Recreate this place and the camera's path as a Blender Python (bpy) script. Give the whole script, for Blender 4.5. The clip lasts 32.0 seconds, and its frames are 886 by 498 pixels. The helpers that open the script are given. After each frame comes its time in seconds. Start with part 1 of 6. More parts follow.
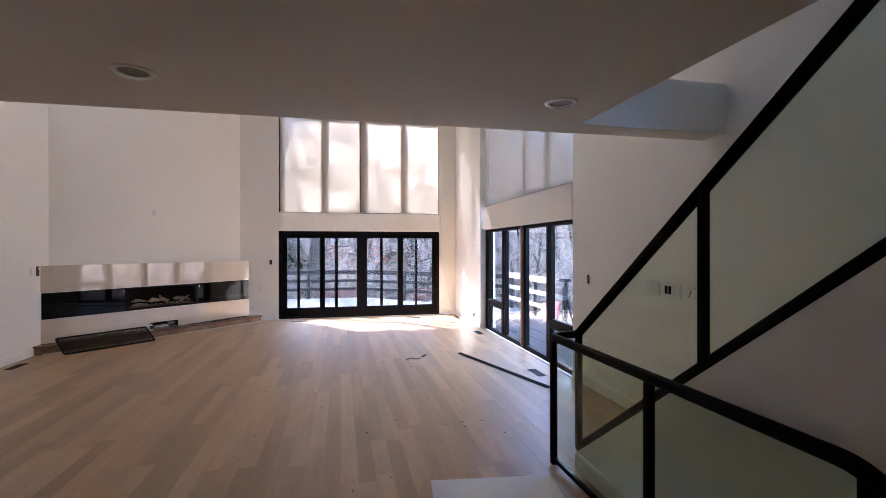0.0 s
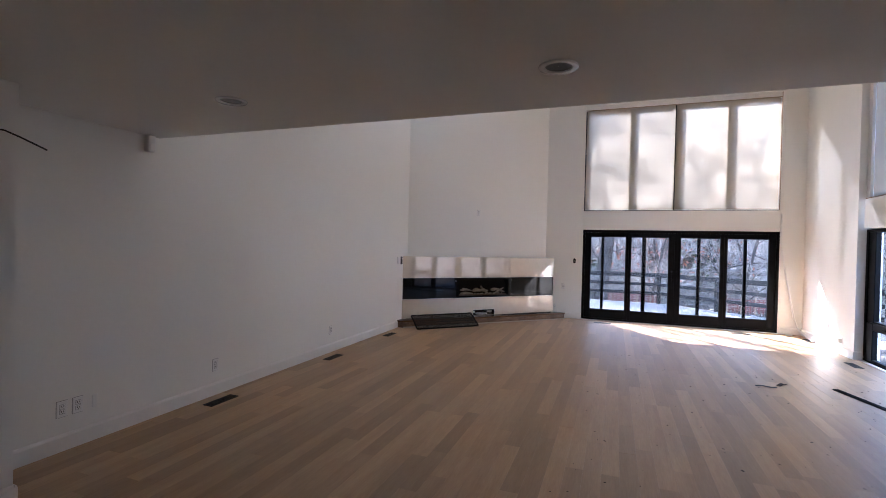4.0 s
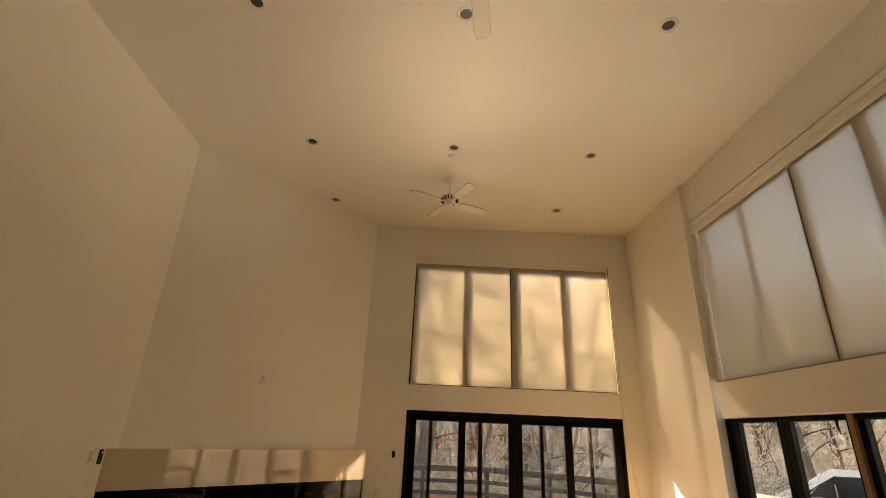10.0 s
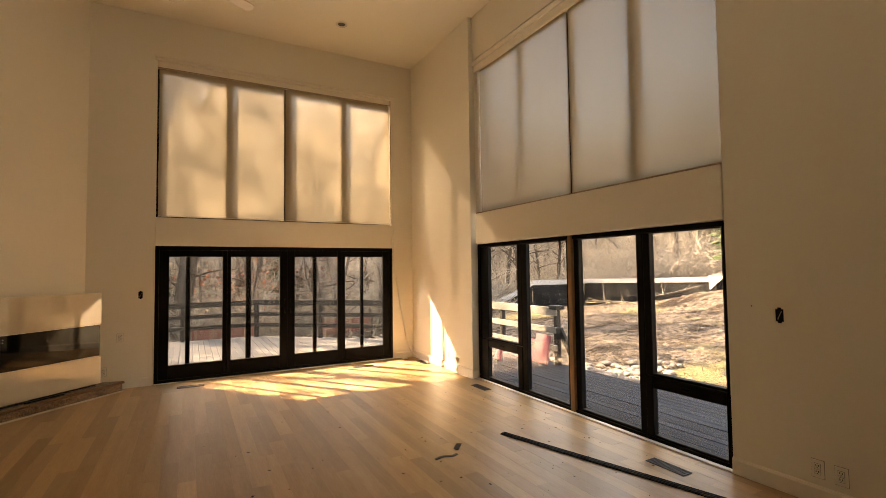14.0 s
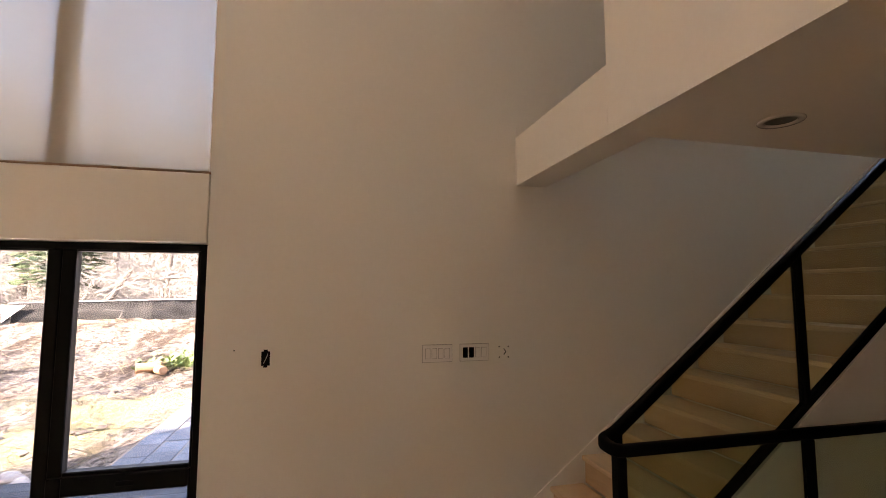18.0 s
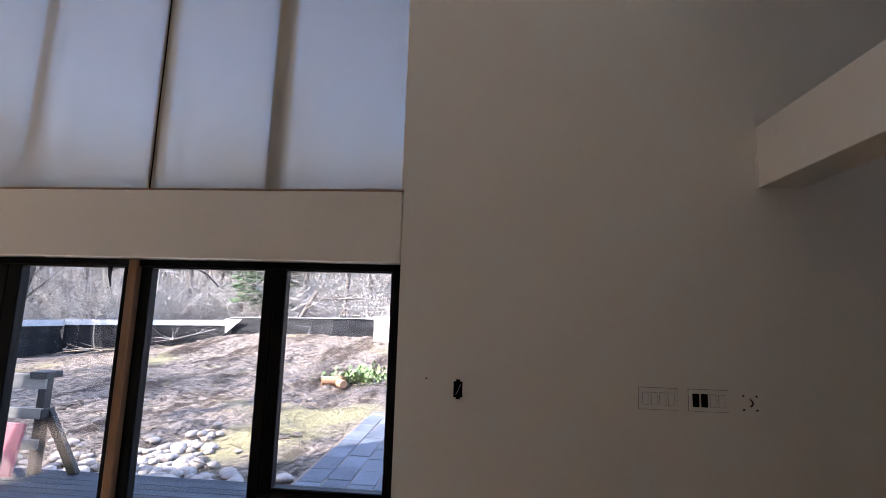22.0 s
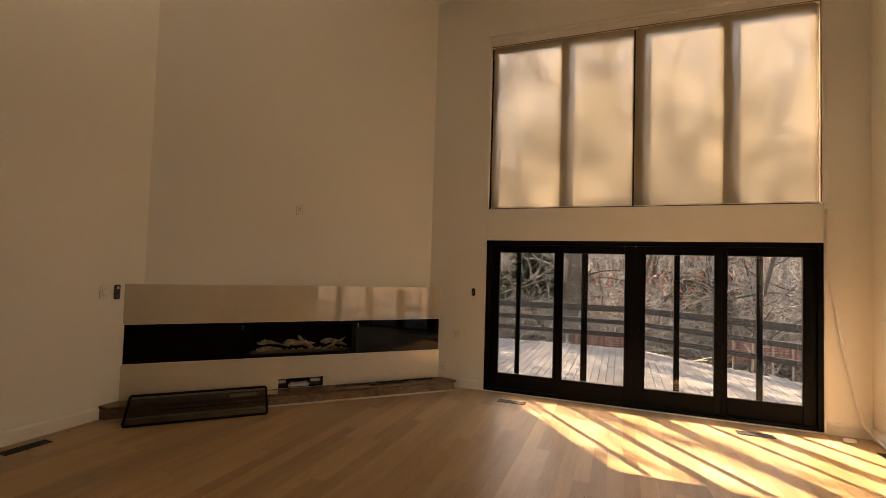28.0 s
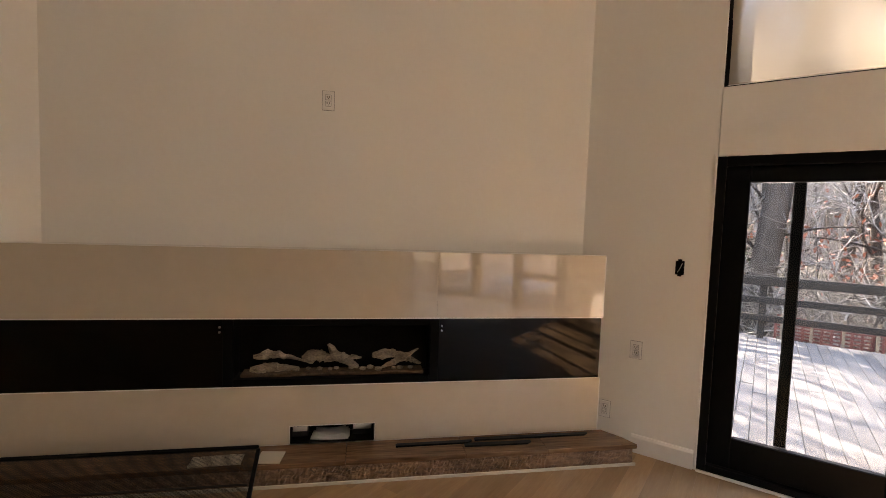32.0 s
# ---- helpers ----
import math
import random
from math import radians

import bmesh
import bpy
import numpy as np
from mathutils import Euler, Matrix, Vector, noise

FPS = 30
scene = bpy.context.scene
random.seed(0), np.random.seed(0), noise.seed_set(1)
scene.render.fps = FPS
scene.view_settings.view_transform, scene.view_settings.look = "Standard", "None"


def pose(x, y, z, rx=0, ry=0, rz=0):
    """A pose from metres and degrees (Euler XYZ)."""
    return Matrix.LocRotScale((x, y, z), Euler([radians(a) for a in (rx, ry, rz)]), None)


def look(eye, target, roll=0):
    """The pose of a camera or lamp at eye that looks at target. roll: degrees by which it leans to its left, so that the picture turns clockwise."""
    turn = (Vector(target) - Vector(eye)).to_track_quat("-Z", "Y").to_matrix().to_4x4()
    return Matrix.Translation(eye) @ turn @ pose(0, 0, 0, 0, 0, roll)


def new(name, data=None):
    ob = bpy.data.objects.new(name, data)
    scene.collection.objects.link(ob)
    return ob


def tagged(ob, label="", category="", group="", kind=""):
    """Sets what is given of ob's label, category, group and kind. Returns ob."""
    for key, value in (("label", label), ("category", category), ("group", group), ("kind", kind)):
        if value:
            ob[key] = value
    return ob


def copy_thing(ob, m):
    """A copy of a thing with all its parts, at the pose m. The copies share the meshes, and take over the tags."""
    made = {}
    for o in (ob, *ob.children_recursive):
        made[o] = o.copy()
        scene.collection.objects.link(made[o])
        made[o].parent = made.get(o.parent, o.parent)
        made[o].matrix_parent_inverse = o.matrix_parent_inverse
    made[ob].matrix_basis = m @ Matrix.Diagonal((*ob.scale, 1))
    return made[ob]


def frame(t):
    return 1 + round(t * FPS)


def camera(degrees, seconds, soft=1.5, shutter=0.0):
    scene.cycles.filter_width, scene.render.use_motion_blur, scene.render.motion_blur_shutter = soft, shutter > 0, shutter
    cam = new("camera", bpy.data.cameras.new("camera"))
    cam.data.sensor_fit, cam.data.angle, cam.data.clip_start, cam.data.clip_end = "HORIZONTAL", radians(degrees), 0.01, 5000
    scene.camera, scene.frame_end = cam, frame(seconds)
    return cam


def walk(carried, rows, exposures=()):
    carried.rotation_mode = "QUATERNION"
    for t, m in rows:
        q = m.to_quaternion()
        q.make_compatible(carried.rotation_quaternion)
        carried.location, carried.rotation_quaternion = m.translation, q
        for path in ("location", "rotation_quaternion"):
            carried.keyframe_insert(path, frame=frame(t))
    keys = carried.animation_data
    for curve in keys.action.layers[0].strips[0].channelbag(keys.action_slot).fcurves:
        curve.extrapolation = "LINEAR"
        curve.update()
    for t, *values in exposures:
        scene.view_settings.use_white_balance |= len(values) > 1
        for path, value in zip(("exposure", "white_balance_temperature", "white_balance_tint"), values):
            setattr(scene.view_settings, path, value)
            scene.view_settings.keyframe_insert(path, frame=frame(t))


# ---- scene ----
cam = camera(87.4, 32.0, soft=0.6)
PATH = [
    (0, (1.346, -1.002, 1.613), (1.777, 0.951, 1.608), -0.1),
    (0.5, (1.221, -1.008, 1.624), (1.425, 0.982, 1.618), 0.3),
    (1, (1.171, -1.012, 1.616), (1.191, 0.988, 1.610), 0.6),
    (1.5, (1.192, -0.990, 1.593), (1.082, 1.007, 1.587), 0.8),
    (2, (1.171, -1.000, 1.585), (0.944, 0.987, 1.579), 1.0),
    (2.5, (1.106, -1.014, 1.574), (0.725, 0.949, 1.568), 1.2),
    (3, (0.957, -0.990, 1.563), (0.415, 0.935, 1.552), 1.4),
    (3.5, (0.828, -0.945, 1.586), (0.131, 0.930, 1.568), 1.4),
    (5.5, (0.249, 0.027, 1.573), (-0.375, 1.927, 1.552), 1.4),
    (6, (0.263, 0.343, 1.548), (-0.267, 2.271, 1.538), 1.3),
    (6.5, (0.353, 0.551, 1.560), (-0.056, 2.509, 1.599), 1.4),
    (7, (0.341, 0.859, 1.563), (0.061, 2.836, 1.688), 1.6),
    (7.5, (0.312, 1.132, 1.595), (0.146, 3.099, 1.914), 2.1),
    (8, (0.361, 1.383, 1.62), (0.264, 3.311, 2.146), 2.3),
    (8.5, (0.434, 1.56, 1.668), (0.383, 3.428, 2.38), 2.5),
    (9, (0.425, 1.615, 1.67), (0.405, 3.476, 2.402), 2.5),
    (9.5, (0.4, 1.633, 1.669), (0.398, 3.494, 2.403), 2.5),
    (10, (0.361, 1.634, 1.652), (0.387, 3.493, 2.39), 2.5),
    (10.5, (0.349, 1.628, 1.656), (0.415, 3.501, 2.355), 2.2),
    (11, (0.349, 1.632, 1.666), (0.468, 3.533, 2.277), 2.0),
    (11.5, (0.33, 1.621, 1.666), (0.511, 3.542, 2.192), 1.7),
    (12, (0.291, 1.635, 1.649), (0.53, 3.571, 2.093), 1.5),
    (12.5, (0.312, 1.658, 1.639), (0.638, 3.598, 2.002), 1.2),
    (13, (0.336, 1.726, 1.606), (0.823, 3.647, 1.876), 0.7),
    (13.5, (0.396, 1.906, 1.589), (1.1, 3.771, 1.746), 0.1),
    (15.5, (0.648, 2.758, 1.713), (2.32, 3.856, 1.685), -1.5),
    (16, (0.863, 3.037, 1.678), (2.702, 3.825, 1.665), -0.9),
    (16.5, (0.95, 3.234, 1.672), (2.904, 3.661, 1.68), -0.7),
    (17, (0.97, 3.46, 1.705), (2.97, 3.454, 1.743), -0.5),
    (17.5, (0.977, 3.46, 1.701), (2.954, 3.169, 1.797), -0.3),
    (18, (0.96, 3.507, 1.676), (2.893, 3.028, 1.855), -0.0),
    (18.5, (0.949, 3.538, 1.691), (2.833, 2.905, 1.913), 0.4),
    (19, (1.01, 3.613, 1.693), (2.829, 2.825, 1.955), 0.6),
    (19.5, (1.216, 3.743, 1.675), (2.959, 2.807, 1.967), 0.6),
    (20, (1.363, 3.858, 1.686), (3.08, 2.879, 1.992), 0.6),
    (20.5, (1.324, 3.879, 1.668), (3.095, 3.006, 1.989), 0.6),
    (21, (1.195, 3.88, 1.67), (3.075, 3.286, 2.0), 0.8),
    (21.5, (1.244, 3.858, 1.666), (3.201, 3.624, 2.001), 1.1),
    (22, (1.367, 3.758, 1.681), (3.341, 3.925, 1.955), 1.7),
    (22.5, (1.393, 3.649, 1.675), (3.308, 4.202, 1.846), 2.5),
    (23, (1.426, 3.489, 1.663), (3.191, 4.428, 1.72), 3.5),
    (23.5, (1.498, 3.397, 1.681), (3.013, 4.702, 1.721), 3.1),
    (24, (1.644, 3.381, 1.638), (2.803, 5.009, 1.696), 3.0),
    (24.5, (1.742, 3.337, 1.667), (2.508, 5.183, 1.719), 2.6),
    (25, (1.781, 3.203, 1.679), (2.17, 5.164, 1.74), 2.4),
    (25.5, (1.841, 3.112, 1.682), (1.934, 5.108, 1.755), 2.3),
    (26, (1.843, 3.102, 1.687), (1.691, 5.095, 1.762), 2.2),
    (26.5, (1.796, 3.118, 1.678), (1.438, 5.084, 1.757), 2.1),
    (28.5, (1.523, 4.364, 1.61), (0.752, 6.208, 1.682), 1.8),
    (29, (1.264, 4.737, 1.614), (0.456, 6.566, 1.679), 2.0),
    (29.5, (1.012, 5.125, 1.637), (0.152, 6.929, 1.707), 1.9),
    (30, (0.825, 5.515, 1.591), (-0.12, 7.277, 1.622), 2.0),
    (30.5, (0.629, 5.877, 1.589), (-0.383, 7.602, 1.561), 2.1),
    (31, (0.457, 6.162, 1.565), (-0.615, 7.849, 1.5), 2.1),
    (31.5, (0.344, 6.434, 1.559), (-0.769, 8.092, 1.455), 2.0),
    (32, (0.257, 6.663, 1.554), (-0.883, 8.302, 1.427), 2.0),
]
EXPOSURES = [
    (0, 5.42, 5800, 23),
    (1.5, 5.35, 5660, 21),
    (3.5, 5.27, 5500, 20),
    (6, 5.03, 5380, 18),
    (7, 4.83, 6350, 19),
    (8, 4.65, 8600, 19),
    (9, 4.50, 11300, 18),
    (11, 4.45, 13900, 19),
    (13, 4.43, 15400, 22),
    (16, 4.65, 13800, 25),
    (17, 5.03, 13200, 28),
    (18, 5.3, 8500, 27),
    (19, 5.42, 6800, 25),
    (20, 5.37, 6000, 21),
    (21, 5.05, 5800, 20),
    (22, 4.42, 6250, 21),
    (23, 4.0, 6750, 24),
    (24, 4.12, 8200, 24),
    (25, 4.37, 9600, 25),
    (26, 4.28, 11800, 23),
    (29, 4.22, 11900, 24),
    (30, 4.5, 11700, 21),
    (31, 4.66, 9500, 21),
    (32, 4.92, 8100, 21),
]
walk(cam, [(t, look(eye, target, roll)) for t, eye, target, roll in PATH], EXPOSURES)

# ---- world and sun ----
SUN_WAY = Vector((0.749, -1.0, -0.925)).normalized()
world = bpy.data.worlds.new("world")
scene.world = world
world.use_nodes = True
wn = world.node_tree
sky = wn.nodes.new("ShaderNodeTexSky")
sky.sky_type = "NISHITA"
sky.sun_disc = False
sky.sun_elevation = math.asin(-SUN_WAY.z)
sky.sun_rotation = math.atan2(-SUN_WAY.x, -SUN_WAY.y)
sky.air_density, sky.dust_density = 1.0, 1.2
wn.nodes["Background"].inputs["Strength"].default_value = 0.12
wn.links.new(sky.outputs[0], wn.nodes["Background"].inputs["Color"])
sun_data = bpy.data.lights.new("sun", "SUN")
sun_data.energy, sun_data.angle, sun_data.color = 2.25, radians(0.6), (1.0, 0.965, 0.92)
sun = new("sun", sun_data)
sun.matrix_world = look((-20, 35, 25), Vector((-20, 35, 25)) + SUN_WAY)
tagged(sun, "low winter sun", "sun", kind="structure")


def fill_lamp(eye, way, width, height, watts):
    """Adds an unseen area lamp low outside, standing in for light bounced up through a window opening."""
    data = bpy.data.lights.new("outdoor_fill_lamp", "AREA")
    data.shape, data.size, data.size_y, data.energy, data.color, data.spread = "RECTANGLE", width, height, watts, (0.95, 0.97, 1.0), radians(42)
    ob = new("outdoor_fill_lamp", data)
    ob.matrix_world = look(eye, Vector(eye) + Vector(way))
    tagged(ob, "unseen fill lamp outside, aimed up into the room", "daylight", kind="structure")


# Added lamps with no real source, powers tuned to lift the room.
fill_lamp((1.83, 10.75, 0.10), (0, -1, 1.55), 3.4, 0.6, 0.2)
fill_lamp((1.83, 11.7, 0.12), (0, -1, 0.95), 3.6, 0.9, 1.2)
fill_lamp((1.83, 13.4, 0.12), (0, -1, 0.68), 3.6, 1.4, 2.9)
fill_lamp((5.7, 6.0, 0.12), (-1, 0, 1.05), 3.6, 0.9, 0.8)
fill_lamp((7.6, 6.0, 0.12), (-1, 0, 0.74), 3.6, 1.4, 1.2)


# ---- materials ----
def nodes_of(name):
    m = bpy.data.materials.new(name)
    m.use_nodes = True
    return m, m.node_tree, m.node_tree.nodes["Principled BSDF"]


def surf(name, c1, c2, scale=4.0, rough=0.6, bump=0.1, stretch=(1, 1, 1), fine=8.0, metal=0.0, rnd="", spread=0.0, coat=0.0, dist=0.004, rough_var=0.08, spec=0.5):
    """A surface with broad and fine variation between two colours. rnd: 'object' or 'island' shifts tone piece by piece."""
    m, nt, bsdf = nodes_of(name)
    n, l = nt.nodes, nt.links
    co = n.new("ShaderNodeTexCoord")
    mp = n.new("ShaderNodeMapping")
    mp.inputs["Scale"].default_value = stretch
    l.new(co.outputs["Object"], mp.inputs["Vector"])
    vec = mp.outputs[0]
    one = None
    if rnd:
        if rnd == "object":
            info = n.new("ShaderNodeObjectInfo")
            one = info.outputs["Random"]
        else:
            info = n.new("ShaderNodeNewGeometry")
            one = info.outputs["Random Per Island"]
        add = n.new("ShaderNodeVectorMath")
        add.operation = "MULTIPLY_ADD"
        comb = n.new("ShaderNodeCombineXYZ")
        for k in range(3):
            l.new(one, comb.inputs[k])
        l.new(comb.outputs[0], add.inputs[0])
        add.inputs[1].default_value = (37.0, 53.0, 71.0)
        l.new(vec, add.inputs[2])
        vec = add.outputs[0]
    broad = n.new("ShaderNodeTexNoise")
    broad.inputs["Scale"].default_value = scale
    broad.inputs["Detail"].default_value = 4.0
    small = n.new("ShaderNodeTexNoise")
    small.inputs["Scale"].default_value = scale * fine
    small.inputs["Detail"].default_value = 5.0
    l.new(vec, broad.inputs["Vector"])
    l.new(vec, small.inputs["Vector"])
    mean = n.new("ShaderNodeMath")
    mean.operation = "MULTIPLY_ADD"
    l.new(small.outputs["Fac"], mean.inputs[0])
    mean.inputs[1].default_value = 0.45
    half = n.new("ShaderNodeMath")
    half.operation = "MULTIPLY"
    half.inputs[1].default_value = 0.55
    l.new(broad.outputs["Fac"], half.inputs[0])
    l.new(half.outputs[0], mean.inputs[2])
    ramp = n.new("ShaderNodeMapRange")
    ramp.inputs["From Min"].default_value, ramp.inputs["From Max"].default_value = 0.3, 0.7
    l.new(mean.outputs[0], ramp.inputs["Value"])
    mix = n.new("ShaderNodeMix")
    mix.data_type = "RGBA"
    mix.inputs["A"].default_value, mix.inputs["B"].default_value = (*c1, 1), (*c2, 1)
    l.new(ramp.outputs[0], mix.inputs["Factor"])
    colour = mix.outputs["Result"]
    if one and spread:
        hsv = n.new("ShaderNodeHueSaturation")
        mr = n.new("ShaderNodeMapRange")
        mr.inputs["To Min"].default_value, mr.inputs["To Max"].default_value = 1 - spread, 1 + spread
        l.new(one, mr.inputs["Value"])
        l.new(mr.outputs[0], hsv.inputs["Value"])
        l.new(colour, hsv.inputs["Color"])
        colour = hsv.outputs[0]
    l.new(colour, bsdf.inputs["Base Color"])
    rr = n.new("ShaderNodeMapRange")
    rr.inputs["To Min"].default_value, rr.inputs["To Max"].default_value = max(rough - rough_var, 0.0), min(rough + rough_var, 1.0)
    l.new(mean.outputs[0], rr.inputs["Value"])
    l.new(rr.outputs[0], bsdf.inputs["Roughness"])
    bsdf.inputs["Metallic"].default_value = metal
    bsdf.inputs["Coat Weight"].default_value = coat
    bsdf.inputs["Specular IOR Level"].default_value = spec
    if bump:
        b = n.new("ShaderNodeBump")
        b.inputs["Strength"].default_value, b.inputs["Distance"].default_value = bump, dist
        l.new(small.outputs["Fac"], b.inputs["Height"])
        l.new(b.outputs[0], bsdf.inputs["Normal"])
    return m


def pane_glass(name, tint, gloss_rough=0.0):
    """Thin sheet glass: clear straight through, with a mirror gloss that grows with the angle."""
    m, nt, bsdf = nodes_of(name)
    n, l = nt.nodes, nt.links
    n.remove(bsdf)
    clear, shine, mix, fres, steep, lift = (n.new(k) for k in ("ShaderNodeBsdfTransparent", "ShaderNodeBsdfGlossy", "ShaderNodeMixShader", "ShaderNodeLayerWeight", "ShaderNodeMath", "ShaderNodeMath"))
    clear.inputs[0].default_value = (*tint, 1)
    shine.inputs["Roughness"].default_value = gloss_rough
    fres.inputs["Blend"].default_value = 0.5
    steep.operation, lift.operation = "POWER", "MULTIPLY_ADD"
    steep.inputs[1].default_value = 5.0
    lift.inputs[1].default_value, lift.inputs[2].default_value = 0.96, 0.035
    l.new(fres.outputs["Facing"], steep.inputs[0])
    l.new(steep.outputs[0], lift.inputs[0])
    l.new(lift.outputs[0], mix.inputs[0])
    l.new(clear.outputs[0], mix.inputs[1])
    l.new(shine.outputs[0], mix.inputs[2])
    l.new(mix.outputs[0], n["Material Output"].inputs["Surface"])
    return m


def shade_fabric(name):
    """Screen cloth of a roller shade: scatters the light behind it and lets a blurred view through."""
    m, nt, bsdf = nodes_of(name)
    n, l = nt.nodes, nt.links
    n.remove(bsdf)
    co = n.new("ShaderNodeTexCoord")
    weave = n.new("ShaderNodeTexNoise")
    weave.inputs["Scale"].default_value = 3.0
    l.new(co.outputs["Object"], weave.inputs["Vector"])
    tone = n.new("ShaderNodeMix")
    tone.data_type = "RGBA"
    tone.inputs["A"].default_value, tone.inputs["B"].default_value = (0.101, 0.089, 0.069, 1), (0.120, 0.107, 0.085, 1)
    l.new(weave.outputs["Fac"], tone.inputs["Factor"])
    trans, diff, veil, clear = (n.new(k) for k in ("ShaderNodeBsdfTranslucent", "ShaderNodeBsdfDiffuse", "ShaderNodeBsdfRefraction", "ShaderNodeBsdfTransparent"))
    l.new(tone.outputs["Result"], trans.inputs["Color"])
    diff.inputs["Color"].default_value = (0.67, 0.56, 0.405, 1)
    veil.inputs["IOR"].default_value, veil.inputs["Roughness"].default_value = 1.15, 0.48
    veil.inputs["Color"].default_value = (0.5, 0.5, 0.5, 1)
    a, b, c = (n.new("ShaderNodeMixShader") for _ in range(3))
    a.inputs[0].default_value = 0.5
    l.new(diff.outputs[0], a.inputs[1])
    l.new(trans.outputs[0], a.inputs[2])
    b.inputs[0].default_value = 0.038
    l.new(a.outputs[0], b.inputs[1])
    l.new(veil.outputs[0], b.inputs[2])
    c.inputs[0].default_value = 0.023
    l.new(b.outputs[0], c.inputs[1])
    l.new(clear.outputs[0], c.inputs[2])
    l.new(c.outputs[0], n["Material Output"].inputs["Surface"])
    return m


M_WALL = surf("wall_paint", (0.825, 0.81, 0.75), (0.855, 0.84, 0.785), 0.6, 0.55, 0.05, fine=60, dist=0.001)
M_CEIL = surf("ceiling_paint", (0.825, 0.81, 0.755), (0.855, 0.84, 0.79), 0.5, 0.7, 0.05, fine=60, dist=0.001)
M_TRIM = surf("trim_paint", (0.81, 0.785, 0.735), (0.85, 0.825, 0.775), 3, 0.35, 0.03)
OAK = dict(c1=(0.350, 0.206, 0.100), c2=(0.475, 0.310, 0.167), scale=2.0, rough=0.38, bump=0.10, stretch=(7, 0.7, 1), fine=7, spread=0.19, dist=0.0015, spec=0.4)
M_OAK = surf("oak_plank", rnd="object", **OAK)
M_OAK_FAR = surf("oak_planks", rnd="island", **OAK)
M_SUB = surf("subfloor", (0.10, 0.07, 0.045), (0.16, 0.11, 0.07), 6, 0.9)
M_STAIR = surf("stair_oak", (0.54, 0.39, 0.245), (0.70, 0.53, 0.36), 3, 0.35, 0.1, stretch=(0.7, 6, 6), rnd="object", spread=0.06)
# Stair oak a tone darker on the risers, so nosings read as lit.
M_RISER = surf("stair_oak_shaded", (0.46, 0.315, 0.185), (0.58, 0.42, 0.265), 3, 0.45, 0.1, stretch=(0.7, 6, 6), rnd="object", spread=0.06)
M_BLACK = surf("black_frame_paint", (0.0015, 0.0015, 0.002), (0.004, 0.004, 0.004), 5, 0.5, 0.08, spec=0.1)
M_SASH = surf("grey_sash_paint", (0.42, 0.41, 0.40), (0.50, 0.49, 0.48), 5, 0.5, 0.08)
M_RAIL = surf("black_rail_enamel", (0.0018, 0.0018, 0.0018), (0.004, 0.004, 0.004), 8, 0.6, 0.05, spec=0.06)
M_GLASS = pane_glass("window_glass", (0.86, 0.87, 0.865))
M_GREEN = pane_glass("rail_glass", (0.88, 0.92, 0.855))
M_FABRIC = shade_fabric("shade_fabric")
M_SLAB = surf("cream_glass_panel", (0.63, 0.55, 0.43), (0.69, 0.61, 0.49), 1.2, 0.04, 0.0, rough_var=0.02, coat=1.0, spec=0.8)
M_BGLASS = surf("black_glass", (0.001, 0.001, 0.001), (0.002, 0.002, 0.002), 3, 0.035, 0.0, rough_var=0.01, spec=0.2)
M_SOOT = surf("firebox_metal", (0.004, 0.0035, 0.003), (0.012, 0.010, 0.008), 9, 0.9, 0.2, spec=0.08)
M_HEARTH = surf("travertine", (0.055, 0.026, 0.013), (0.30, 0.175, 0.095), 3.2, 0.22, 0.35, stretch=(0.45, 7, 5), fine=5, rnd="object", spread=0.12)
M_ROUGHSTONE = surf("broken_travertine", (0.04, 0.019, 0.010), (0.40, 0.245, 0.145), 7, 0.45, 1.0, stretch=(0.6, 1, 1.8), fine=5, dist=0.015)
M_LOG = surf("driftwood", (0.06, 0.042, 0.027), (0.50, 0.41, 0.31), 18, 0.75, 0.9, stretch=(0.5, 1, 1.6), dist=0.006)
M_EMBER = surf("firebox_gravel", (0.02, 0.012, 0.007), (0.20, 0.125, 0.07), 30, 0.9, 0.9, dist=0.008)
M_PLASTIC = surf("white_plastic", (0.80, 0.79, 0.76), (0.84, 0.83, 0.80), 6, 0.35, 0.0)
# Grey of socket and rocker joints, and of the plates' painted shadow lines.
M_GAP = surf("plate_gap_and_shadow", (0.30, 0.29, 0.275), (0.38, 0.37, 0.35), 8, 0.8, 0.0)
M_DARK = surf("dark_plastic", (0.012, 0.012, 0.013), (0.03, 0.03, 0.03), 12, 0.5, 0.1)
M_BRONZE = surf("bronze_register", (0.02, 0.016, 0.013), (0.045, 0.036, 0.028), 12, 0.6, 0.1, metal=0.2)
M_MESH = surf("screen_mesh", (0.02, 0.016, 0.013), (0.04, 0.03, 0.025), 20, 0.6, 0.1, metal=0.5)
M_FAN = surf("fan_enamel", (0.74, 0.72, 0.69), (0.80, 0.78, 0.75), 6, 0.35, 0.0)
M_RING = surf("white_lamp_ring", (0.86, 0.85, 0.83), (0.90, 0.89, 0.87), 6, 0.22, 0.0, coat=1.0, spec=0.8)
M_STEEL = surf("brushed_steel", (0.45, 0.45, 0.45), (0.6, 0.6, 0.6), 20, 0.3, 0.05, metal=1.0)
M_LENS = surf("lamp_reflector", (0.05, 0.05, 0.05), (0.10, 0.10, 0.10), 10, 0.35, 0.0, metal=0.4)
# Bare wood of the mullion; also the brown of painted-in shadow lines.
M_JAMB_SHADOW = surf("jamb_wood_and_shadow_line", (0.20, 0.10, 0.05), (0.34, 0.19, 0.10), 4, 0.6, 0.2, stretch=(8, 8, 0.7))
